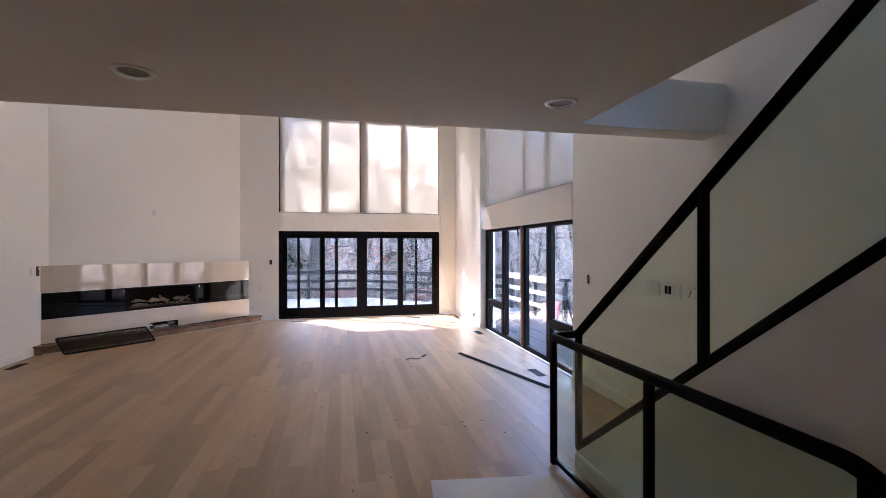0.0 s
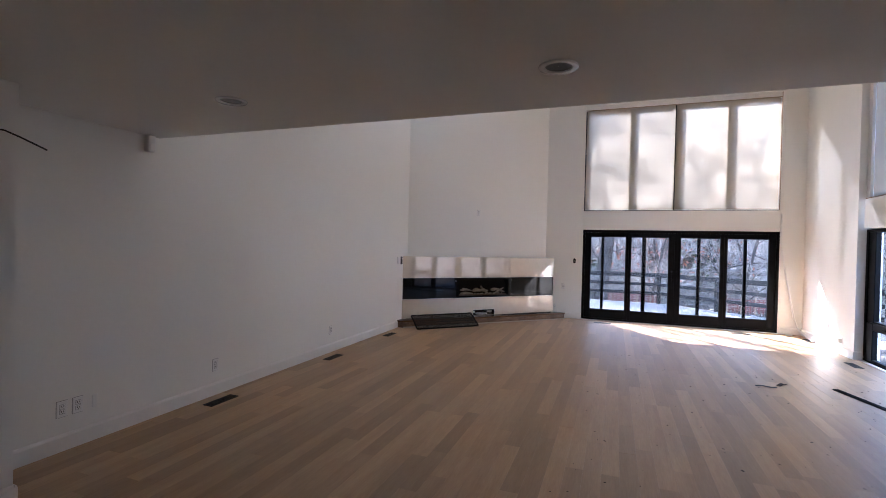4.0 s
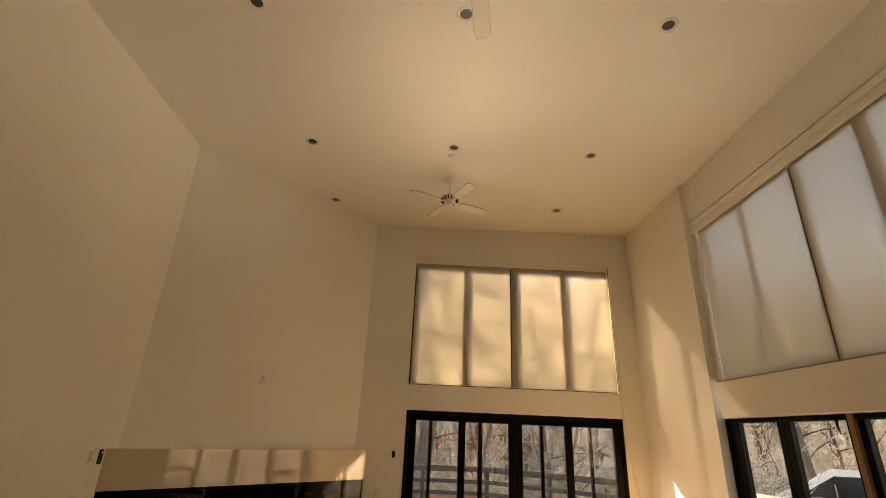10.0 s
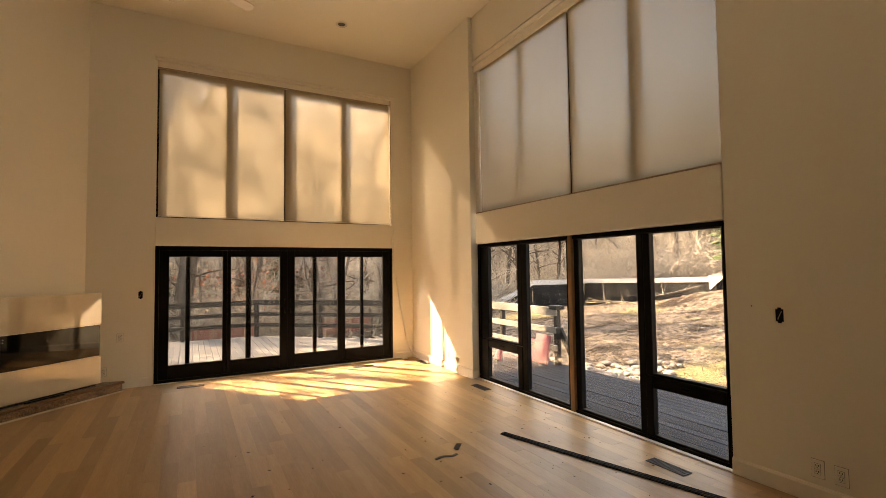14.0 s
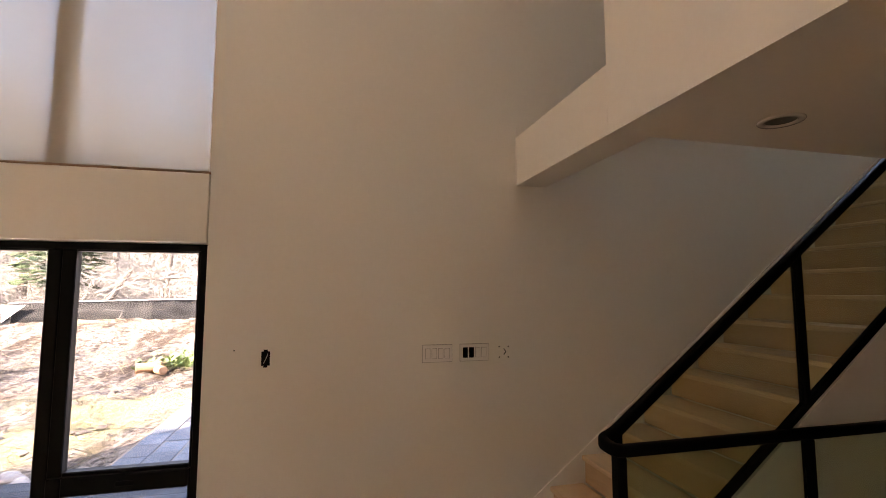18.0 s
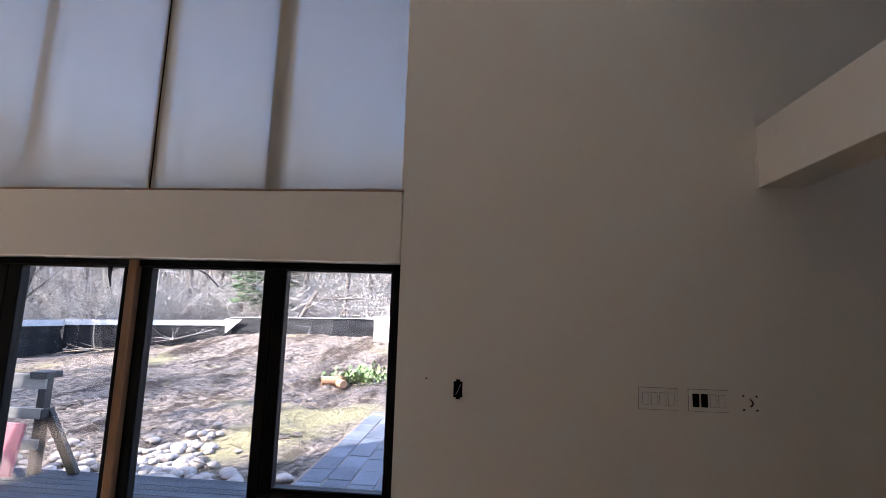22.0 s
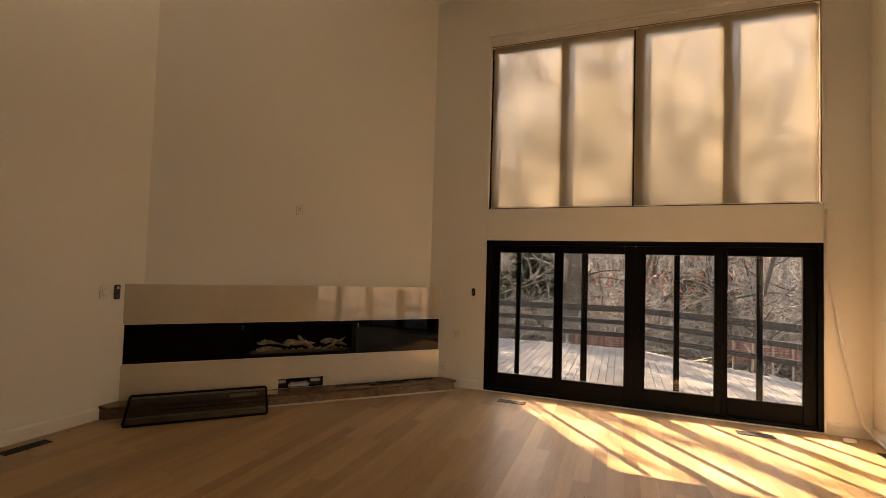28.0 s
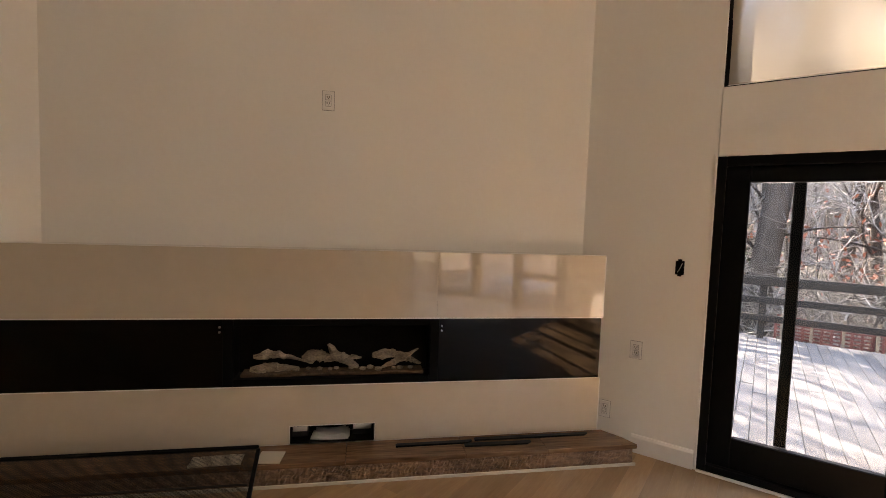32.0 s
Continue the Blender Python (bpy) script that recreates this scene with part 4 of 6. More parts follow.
tagged(copy_thing(first, facing(-2.078, 8.689, 2.28, -43.6)), "white duplex outlet high over the fireplace")
o = thing("blank_plate", "small white plate low on the wall", "wall plate", at=left_wall(1.635, 0.305))
part("plate", box((-0.02, -0.05, 0), (0.02, 0.05, 0.006), 0.003), M_PLASTIC, o)


def switch_plate(m, gangs, dark, label):
    o = thing("switch_plate", label, "light switch", "light switches on the white wall", at=m)
    w = 0.046 * gangs + 0.026
    # Grey backing draws the plate's shadow line on the wall.
    part("plate_shadow", box((-w / 2 - 0.0025, -0.061, 0), (w / 2 + 0.0025, 0.0605, 0.001)), M_GAP, o, "grey backing standing for the shadow line round the plate")
    part("plate", box((-w / 2, -0.058, 0.001), (w / 2, 0.058, 0.009), 0.003), M_PLASTIC, o)
    for g in range(gangs):
        x = -w / 2 + 0.036 + 0.046 * g
        if g < dark:
            part("open_slot", box((x - 0.018, -0.036, 0.006), (x + 0.018, 0.036, 0.0105), 0.001), M_RAIL, o, "empty dark switch opening")
        else:
            part("rocker_gap", box((x - 0.018, -0.035, 0.008), (x + 0.018, 0.035, 0.0095)), M_GAP, o)
            part("rocker", box((x - 0.0158, -0.033, 0.009), (x + 0.0158, 0.033, 0.014), 0.002), M_PLASTIC, o)
    return o


switch_plate(facing(XR, 2.758, 1.242, 180), 4, 0, "white four-gang switch plate on the painted wall")
switch_plate(facing(XR, 2.488, 1.242, 180), 4, 2, "white four-gang switch plate with two empty openings")
switch_plate(left_wall(7.105, 1.269), 1, 0, "white single switch plate beside the thermostat")
switch_plate(facing(3.08, 0.085, 1.175, 180) @ pose(0, 0, 0.052), 1, 0, "white single switch plate on the stair side")
h = thing("open_switch_box", "dark open switch box cut in the white wall", "junction box", "open switch boxes", at=facing(XR, 3.882, 1.245, 180))
part("opening", box((-0.026, -0.045, -0.0), (0.026, 0.045, 0.002), 0.001), M_RAIL, h)
part("ears", box((-0.012, -0.056, 0.0), (0.012, 0.056, 0.0016)), M_RAIL, h)
part("cut_edge", box((-0.029, -0.048, 0.0), (0.029, 0.048, 0.0012)), M_PAPER, h, "ragged white plaster edge")
b = bar([(-0.012, -0.03, 0.002), (0.004, 0.0, 0.012), (0.014, 0.03, 0.003)], 0.004, radius=0.01)
part("wire", b, M_STEEL, h)
tagged(copy_thing(h, facing(-0.19, YB, 1.295, -90)), "dark open switch box beside the patio door")
h = thing("anchor_holes", "four small screw holes with a stub of wire in the wall", "wall holes", at=facing(XR, 2.265, 1.24, 180))
for x, y in ((-0.035, 0.035), (0.035, 0.035), (-0.035, -0.04), (0.035, -0.04)):
    part("hole", disc(0.006, 0, 0.0015, 8, m=pose(x, y, 0)), M_DARK, h)
part("wire", bar([(0.0, 0.02, 0.001), (0.008, 0.0, 0.02), (-0.004, -0.02, 0.012)], 0.007, radius=0.01), M_DARK, h)
ob = part("nail_hole", disc(0.005, 0, 0.0012, 8), M_DARK)
ob.matrix_basis = facing(XR, 4.07, 1.30, 180)
tagged(ob, "small dark nail hole in the white wall", "nail hole")

t = thing("thermostat", "black wall control with a small pale display", "thermostat", at=left_wall(7.235, 1.266))
part("body", box((-0.03, -0.075, 0), (0.03, 0.075, 0.022), 0.012, segments=3), M_DARK, t)
part("display", box((-0.012, 0.03, 0.022), (0.012, 0.055, 0.0235), 0.002), M_PAPER, t)
part("button", box((-0.01, -0.02, 0.022), (0.01, 0.0, 0.0245), 0.003), M_RAIL, t)
t = thing("wall_sensor", "small white sensor box at the ceiling edge", "sensor", at=left_wall(2.036, 2.388))
part("body", box((-0.035, -0.07, 0), (0.035, 0.07, 0.06), 0.012, segments=3), M_PLASTIC, t)
part("lens", box((-0.022, -0.055, 0.06), (0.022, -0.005, 0.066), 0.006), M_TRIM, t)
t = thing("plug_adapter", "cream plug adapter in an outlet with a thin cord", "plug adapter", at=facing(XP, 8.33, 0.225, 180))
part("plate", box((-0.035, -0.0575, 0), (0.035, 0.0575, 0.006), 0.003), M_PLASTIC, t)
part("body", box((-0.025, -0.045, 0.006), (0.025, 0.02, 0.055), 0.008, segments=2), M_CORD, t)
part("cord", bar([(0.0, -0.04, 0.03), (0.01, -0.15, 0.035), (0.05, -0.215, 0.05), (0.4, -0.218, 0.03)], 0.008, radius=0.05), M_CORD, t)


def floor_vent(m, label="bronze metal floor register set in the oak floor", w=0.34, d=0.115):
    v = thing("floor_vent", label, "floor vent", "floor registers round the room", at=m)
    b = box((-w / 2, -d / 2, 0), (w / 2, -d / 2 + 0.014, 0.006), 0.002)
    box((-w / 2, d / 2 - 0.014, 0), (w / 2, d / 2, 0.006), 0.002, b)
    box((-w / 2, -d / 2 + 0.014, 0), (-w / 2 + 0.014, d / 2 - 0.014, 0.006), 0.002, b)
    box((w / 2 - 0.014, -d / 2 + 0.014, 0), (w / 2, d / 2 - 0.014, 0.006), 0.002, b)
    part("rim", b, M_BRONZE, v)
    part("duct", box((-w / 2 + 0.014, -d / 2 + 0.014, 0.0), (w / 2 - 0.014, d / 2 - 0.014, 0.0015)), M_DARK, v)
    for k in range(16):
        x = -w / 2 + 0.03 + (w - 0.06) * k / 15
        part("slat", box((x - 0.004, -d / 2 + 0.014, 0.0015), (x + 0.004, d / 2 - 0.014, 0.0055), 0), M_BRONZE, v)
    return v


v0 = floor_vent(pose(-2.93, 2.70, 0.001, 0, 0, 90))
for x, y, r in ((-2.935, 4.64, 90), (-2.975, 6.42, 90), (3.90, 7.44, 90), (3.81, 4.57, 90), (0.45, 9.62, 0), (2.98, 9.62, 0), (3.98, 9.38, 90)):
    copy_thing(v0, pose(x, y, 0.001, 0, 0, r))


def downlight(m, label, r=0.085):
    d = thing("downlight", label, "downlight", "recessed ceiling downlights", at=m)
    part("trim_ring", lathe([(r * 0.68, 0.0), (r * 0.71, -0.007), (r * 0.74, -0.009), (r * 1.0, -0.009), (r * 1.04, -0.005), (r * 1.04, 0.0)], 28), M_RING, d)
    part("reflector", lathe([(r * 0.74, -0.003), (r * 0.66, 0.0), (r * 0.5, -0.0005), (0.001, -0.0006)], 28), M_LENS, d, "dark unlit reflector")
    return d


d0 = downlight(pose(-1.48, 4.95, ZC), "round white recessed downlight, unlit, in the high ceiling")
for x, y in ((0.53, 4.95), (2.50, 4.95), (-1.475, 7.23), (0.53, 7.21), (2.49, 7.23), (-1.47, 9.0), (2.455, 9.0), (-1.48, 3.0), (2.49, 3.0)):
    copy_thing(d0, pose(x, y, ZC))
d1 = downlight(pose(-1.63, 1.46, ZS), "round white recessed downlight, unlit, under the gallery", 0.092)
for x, y in ((0.38, 1.48), (2.605, 1.49), (2.62, -0.23), (0.40, -1.6), (-1.63, -1.6)):
    copy_thing(d1, pose(x, y, ZS))
sd = thing("smoke_detector", "small white round smoke detector on the ceiling", "smoke detector", at=pose(0.50, 7.42, ZC))
part("body", lathe([(0.001, -0.03), (0.035, -0.03), (0.045, -0.02), (0.048, 0.0)], 24), M_PLASTIC, sd)


def ceiling_fan(m, turn):
    f = thing("ceiling_fan", "white four-blade ceiling fan on a short rod, at rest", "ceiling fan", "ceiling fans", at=m)
    part("canopy", lathe([(0.001, 0.0), (0.068, 0.0), (0.066, -0.02), (0.045, -0.075), (0.022, -0.10), (0.001, -0.10)], 28), M_FAN, f)
    part("rod", disc(0.012, -0.09, -0.29, 12), M_FAN, f)
    part("motor", lathe([(0.001, -0.27), (0.05, -0.275), (0.075, -0.295), (0.125, -0.32), (0.135, -0.355), (0.12, -0.385), (0.085, -0.405), (0.001, -0.41)], 32), M_FAN, f)
    for k in range(18):
        a = 20 * k
        part("vent_rib", box((0.085, -0.009, -0.404), (0.139, 0.009, -0.345), 0.002, None, pose(0, 0, 0, 0, 0, a)), M_DARK, f)
    part("switch_cup", lathe([(0.001, -0.405), (0.055, -0.407), (0.06, -0.43), (0.05, -0.455), (0.02, -0.47), (0.001, -0.47)], 24), M_FAN, f)
    for k in range(4):
        r = pose(0, 0, 0, 0, 0, turn + 90 * k)
        b = bar([(0.09, 0, -0.395), (0.15, 0, -0.425), (0.22, 0, -0.415)], 0.05, 0.008, bm=None)
        b.transform(r)
        part("blade_iron", b, M_FAN, f)
        b = prism([(0.19, -0.055), (0.24, -0.066), (0.60, -0.074), (0.655, -0.055), (0.668, 0.0), (0.655, 0.055), (0.60, 0.074), (0.24, 0.066), (0.19, 0.055)], -0.005, 0.005, "z", 0.001)
        b.transform(r @ pose(0, 0, -0.41, -11, 0, 0))
        part("blade", b, M_FAN, f, "pale fan blade")
        # Brown rim puts the blade's dark edge shading into colour.
        rim = [(0.188, -0.057), (0.24, -0.068), (0.601, -0.0765), (0.657, -0.0565), (0.671, 0.0), (0.657, 0.0565), (0.601, 0.0765), (0.24, 0.068), (0.188, 0.057)]
        b = prism(rim, -0.0042, 0.0042, "z")
        b.transform(r @ pose(0, 0, -0.41, -11, 0, 0))
        part("blade_rim", b, M_JAMB_SHADOW, f, "brown rim standing for the shadow line of the blade edge")
    part("pull_chain", disc(0.0025, -0.58, -0.47, 6), M_STEEL, f)
    return f


ceiling_fan(pose(0.52, 8.10, ZC), 28)
ceiling_fan(pose(0.57, 4.19, ZC), 80)


# ---- stairs ----
st = thing("staircase", "straight oak staircase rising along the white wall", "staircase", kind="structure")
for k in range(1, 16):
    y0 = NOSE - RUN * (k - 1)
    z = FIRST + RISE * (k - 1)
    part("tread", box((3.085, y0 - RUN - 0.01, z - 0.034), (XR - 0.016, y0, z), 0.008, segments=2), M_STAIR, st)
    part("riser", box((3.085, y0 - 0.045, max(z - RISE, 0.0)), (XR - 0.016, y0 - 0.028, z - 0.034), 0.001), M_RISER, st)
slope = RISE / RUN


def nose_z(y):
    return 0.194 + (1.915 - y) * slope


top_y = NOSE - RUN * 15
part("riser", box((3.085, top_y - 0.045, FIRST + RISE * 14), (XR - 0.016, top_y - 0.028, UP), 0.001), M_RISER, st)
part("skirt_board", prism([(2.235, 0.0), (2.235, 0.075), (top_y, FIRST + (NOSE - top_y) * slope + 0.022), (top_y, UP - 0.35), (1.80, 0.0)], XR - 0.015, XR - 0.001, "x"), M_TRIM, st, "white painted skirt board")
# side wall under the flight
part("stair_side_wall", prism([(2.09, 0.0), (2.118, nose_z(2.118) + 0.06), (-1.75, nose_z(-1.75) + 0.02), (-1.75, 2.60), (-1.49, 2.446), (-0.157, 1.375), (-0.14, 0.0)], 3.028, 3.083, "x"), M_WALL, st, "white painted side of the stairs")
part("stair_soffit", prism([(2.0, 0.0), (NOSE - 0.3, RISE * 0.3), (top_y, UP - RISE - 0.2), (top_y, UP - RISE - 0.26), (-0.157, 1.375), (-0.14, 0.0), (1.9, -0.0)], 3.084, XR - 0.018, "x"), M_WALL, st)

railing = thing("stair_railing", "black metal stair railing with greenish glass panels", "railing")
XS, XG = 3.05, 2.895
zt = lambda y: 0.975 + (2.118 - y) * 0.757          # handrail
zb = lambda y: 0.140 + (2.118 - y) * 0.744          # lower rail
part("handrail", bar([(XS, -2.6, zt(-2.6)), (XS, 2.12, zt(2.12)), (XS - 0.03, 2.215, 0.955), (XG, 2.215, 0.945), (XG, 0.08, 0.945), (XG, -1.42, -0.42)], 0.048, 0.056, 12, radius=0.09), M_RAIL, railing)
part("lower_rail", bar([(XS, -2.6, zb(-2.6)), (XS, 2.118, zb(2.118))], 0.04, 0.05), M_RAIL, railing)
for y in (2.105, 0.905, -0.315, -1.53):
    part("post", box((XS - 0.022, y - 0.022, zb(y) - 0.01), (XS + 0.022, y + 0.022, zt(y)), 0.006), M_RAIL, railing)
for y in (2.195, 1.10, 0.08):
    part("post", box((XG - 0.022, y - 0.024, 0.0), (XG + 0.022, y + 0.024, 0.92), 0.006), M_RAIL, railing)
part("lower_rail", bar([(XG, 0.08, 0.045), (XG, 2.195, 0.045)], 0.035, 0.035), M_RAIL, railing)
for a, b in ((2.17, 1.125), (1.075, 0.105)):
    ob = part("glass_panel", box((XG - 0.004, b, 0.062), (XG + 0.004, a, 0.912)), M_GREEN, railing, "clear greenish glass panel")
for a, b in ((2.08, 0.93), (0.88, -0.29), (-0.34, -1.505)):
    part("glass_panel", prism([(a, zb(a) + 0.025), (a, zt(a) - 0.035), (b, zt(b) - 0.035), (b, zb(b) + 0.025)], XS - 0.004, XS + 0.004, "x"), M_GREEN, railing, "clear greenish glass panel")
for k in range(1, 13):
    y = 0.08 - 0.115 * k
    zz = 0.945 + (y - 0.08) * 0.91
    part("baluster", box((XG - 0.009, y - 0.009, zz - 0.86), (XG + 0.009, y + 0.009, zz - 0.02), 0.003), M_RAIL, railing)

# flight down, under the upper one
dn = thing("lower_staircase", "oak steps going down beneath the upper flight", "staircase", kind="structure")
for k in range(1, 8):
    y0 = -0.30 - RUN * (k - 1)
    z = -RISE * k
    part("tread", box((XG + 0.03, y0 - RUN, z - 0.04), (XR - 0.02, y0 + 0.015, z), 0.006), M_STAIR, dn)
    part("riser", box((XG + 0.03, y0 - 0.02, z), (XR - 0.02, y0 - 0.004, z + RISE - 0.04 if k > 1 else -0.05)), M_STAIR, dn)
setting("stairwell_wall", box((2.74, YR, -1.7), (2.84, -0.30, -0.02)), M_WALL, "white painted stairwell wall below the floor", "wall")
setting("stairwell_floor", box((2.74, YR, -1.8), (XR + 0.2, -0.25, -1.7)), M_SUB, "dim floor at the foot of the lower stairs", "floor")
setting("stairwell_end", box((2.84, -0.29, -1.7), (XR + 0.2, -0.26, -0.02)), M_WALL, "white painted stairwell wall below the floor", "wall")
setting("stairwell_rear", box((2.74, YR - 0.2, -1.8), (XR + 0.2, YR - 0.001, -0.301)), M_WALL, "white painted stairwell wall below the floor", "wall")
baseboard([(3.028, -0.2), (3.028, 2.09)])
setting("stairwell_side", box((XR + 0.001, YR, -1.75), (XR + 0.2, -0.2, -0.301)), M_WALL, "white painted stairwell wall below the floor", "wall")

# ---- loose things in the room ----
b = box((-0.034, 0, 0), (0.034, 2.0, 0.006), 0.002)
for x in (-0.024, 0.0, 0.024):
    box((x - 0.005, 0, 0.006), (x + 0.006, 2.0, 0.014), 0.002, b)
ob = part("trim_profile", b, M_BLACK)
ob.matrix_basis = pose(3.68, 3.94, 0.001, 0, 0, 16.5)
tagged(ob, "long black grooved trim profile lying on the oak floor", "trim profile")
ob = part("board_offcut", box((-0.42, -0.3, 0), (0.42, 0.3, 0.012), 0.002), M_PAPER)
ob.matrix_basis = pose(2.33, 1.78, 0.001, 0, 0, -7)
tagged(ob, "flat white board lying on the oak floor", "board")
rng = random.Random(5)
ob = part("dark_scrap", bar([(-0.1, 0, 0.006), (-0.03, 0.02, 0.012), (0.05, 0.0, 0.008), (0.11, 0.03, 0.006)], 0.03, 0.01, radius=0.03), M_DARK)
ob.matrix_basis = pose(2.36, 5.62, 0.002, 0, 0, -6)
tagged(ob, "curled dark scrap lying on the oak floor", "scrap")
ob = part("dry_leaf", bar([(-0.07, 0, 0.006), (0.0, 0.02, 0.025), (0.06, 0.05, 0.008)], 0.05, 0.006, radius=0.02), M_CHIP)
ob.matrix_basis = pose(2.58, 5.76, 0.002, 0, 0, 25)
tagged(ob, "curled brown dry leaf on the oak floor", "leaf")
verts, faces = [], []
for k in range(230):
    if k < 190:
        x, y = rng.uniform(0.3, 3.9), rng.uniform(1.6, 7.6)
    else:
        x, y = rng.gauss(2.9, 0.5), rng.gauss(5.2, 0.9)
    if x > 4.0:
        continue
    s, a, h = 0.003 + 0.012 * rng.random() ** 1.8, rng.uniform(0, 6.28), rng.uniform(0.002, 0.007)
    q = len(verts)
    for dx, dy in ((-1, -0.5), (1.1, -0.6), (0.8, 0.6), (-0.9, 0.5)):
        verts.append((x + s * (dx * math.cos(a) - dy * math.sin(a)), y + s * (dx * math.sin(a) + dy * math.cos(a)), 0.0012))
    verts.append((x, y, h))
    faces += [(q, q + 1, q + 4), (q + 1, q + 2, q + 4), (q + 2, q + 3, q + 4), (q + 3, q, q + 4)]
tagged(raw("floor_debris", verts, faces, M_CHIP), "scattered dark chips and grit on the oak floor", "debris", kind="stuff")

ob = part("loose_cable", bar([(3.70, YB - 0.02, 2.35), (3.68, YB - 0.03, 1.80), (3.80, YB - 0.04, 1.05), (3.94, YB - 0.05, 0.30), (4.00, YB - 0.08, 0.10), (4.06, YB - 0.32, 0.012), (4.02, YB - 0.75, 0.012)], 0.026, radius=0.12), M_CORD)
tagged(ob, "thick white cord hanging beside the patio door to the floor", "cord")
b = bar([(XR + 0.06, RY1 - 0.012, 1.55), (XR + 0.06, RY1 - 0.012, 0.05), (XR - 0.03, RY1 - 0.06, 0.012), (XR - 0.1, RY1 + 0.12, 0.012)], 0.012, radius=0.05)
bar([(XR + 0.035, RY1 - 0.010, 1.62), (XR + 0.035, RY1 - 0.010, 0.30)], 0.008, bm=b)
tagged(part("cable_run", b, M_CORD), "pale cables running down the window reveal", "cable")
ob = part("floor_plug", box((-0.05, -0.025, 0), (0.05, 0.025, 0.03), 0.008, segments=2), M_PLASTIC)
ob.matrix_basis = pose(3.82, 9.80, 0.001, 0, 0, 8)
tagged(ob, "small white power brick on the floor by the corner", "power brick")
b = bar([(-2.599, 0.72, 2.145), (-2.55, 0.74, 2.17), (-2.50, 0.82, 2.13), (-2.52, 0.95, 2.09)], 0.009, radius=0.05)
ob = part("dangling_wire", b, M_DARK)
tagged(ob, "short black wire dangling from a hole in the wall", "wire")


# ---- outside: ground, decks, rails ----
def ground_z(x, y):
    """Level by the house, rising gently over the cleared field, falling into the woods behind."""
    rise = 0.030 * max(0.0, x - 7.0) + 0.05 * max(0.0, x - 24.0)
    fall = -0.095 * max(0.0, min(y - 12.0, 14.0)) * (1.0 if x < 8 else max(0.0, 1 - (x - 8) / 8))
    bank = 0.42 * min(1.0, max(0.0, (x - 17.5) / 2.5)) * min(1.0, max(0.0, (16.5 - y) / 2.0))
    dip = -0.75 * min(1.0, max(0.0, (y - 15.0) / 8.0)) * min(1.0, max(0.0, (x - 9.0) / 4.0)) * min(1.0, max(0.0, (27.0 - x) / 3.0))
    hill = 0.14 * max(0.0, y - 28.0) * min(1.0, max(0.0, (20.0 - x) / 8.0))
    return -0.38 + rise + fall + bank + dip + hill


def axis_steps(lo, near0, near1, hi, fine, far):
    a = [lo + (near0 - lo) * k / far for k in range(far)]
    n = int((near1 - near0) / fine)
    b = [near0 + (near1 - near0) * k / n for k in range(n)]
    c = [near1 + (hi - near1) * (k / far) ** 2 for k in range(far + 1)]
    return a + b + c


gx = axis_steps(-400, 4.0, 26.0, 500, 0.16, 14)
gy = axis_steps(-400, 2.0, 26.0, 500, 0.16, 14)
noise_at = noise.noise
verts, faces = [], []
for y in gy:
    for x in gx:
        z = ground_z(min(x, 60), min(y, 60))
        if 3 < x < 27 and 1 < y < 27:
            lump = min(1.0, max(0.0, (x - 7.2) / 2.0)) if y > 6.2 else min(1.0, max(0.0, (x - 13.5) / 2.0))
            if y > 11:
                lump = 0.6
            z += lump * (0.16 * noise_at(Vector((x * 0.5, y * 1.1, 0.3))) + 0.10 * noise_at(Vector((x * 1.9, y * 2.3, 4.0))) + 0.05 * noise_at(Vector((x * 4.1, y * 4.7, 9.0))))
        if XL - 0.6 < x < XR + 0.6 and YR - 0.6 < y < YB + 0.6:
            z = -2.2
        verts.append((x, y, z))
w = len(gx)
for j in range(len(gy) - 1):
    for i in range(w - 1):
        k = j * w + i
        faces.append((k, k + 1, k + w + 1, k + w))
tagged(raw("ground", verts, faces, M_GROUND, smooth=True), "churned bare soil with straw-coloured grass and leaf litter", "ground", kind="structure")

DECK_Z = -0.13


def deck_end(x):
    return 15.6 if x < 2.0 else 15.6 - (x - 2.0) * 3.7 / 4.3


deck = thing("deck", "weathered pale grey board deck behind the house", "deck", kind="structure")
deck_side = thing("deck_side", "worn board deck beside the house, shadow put into its dark blue-grey", "deck", kind="structure")
rng = random.Random(21)
x = -5.0
while x < 6.28:
    w = 0.122
    lo = YB + 0.26 if x < XR + 0.26 else 2.2
    hi = deck_end(x + w / 2)
    cuts = [lo, 9.9] if lo < 9 else [lo]
    while cuts[-1] < hi - 3.2:
        cuts.append(cuts[-1] + rng.uniform(2.0, 4.0))
    cuts.append(hi)
    for a, b in zip(cuts, cuts[1:]):
        part("board", box((x, a + 0.002, DECK_Z - 0.035 + rng.uniform(-0.002, 0.002)), (x + w - (0.006 if a < 9.8 and x > XR else 0.003), b - 0.002, DECK_Z + rng.uniform(-0.003, 0.003)), 0.004), M_DECKSHADOW if a < 9.8 and x > XR else M_DECK, deck_side if a < 9.8 and x > XR else deck)
    x += w
bm = prism([(-5.0, YB + 0.27), (6.27, YB + 0.27), (6.27, 11.9), (2.0, 15.57), (-5.0, 15.57)], -0.9, DECK_Z - 0.05, "z")
box((XR + 0.27, 2.22, -0.9), (6.26, YB + 0.265, DECK_Z - 0.05), 0, bm)
part("framing", bm, M_DECKRAIL, deck, "dark framing under the boards")


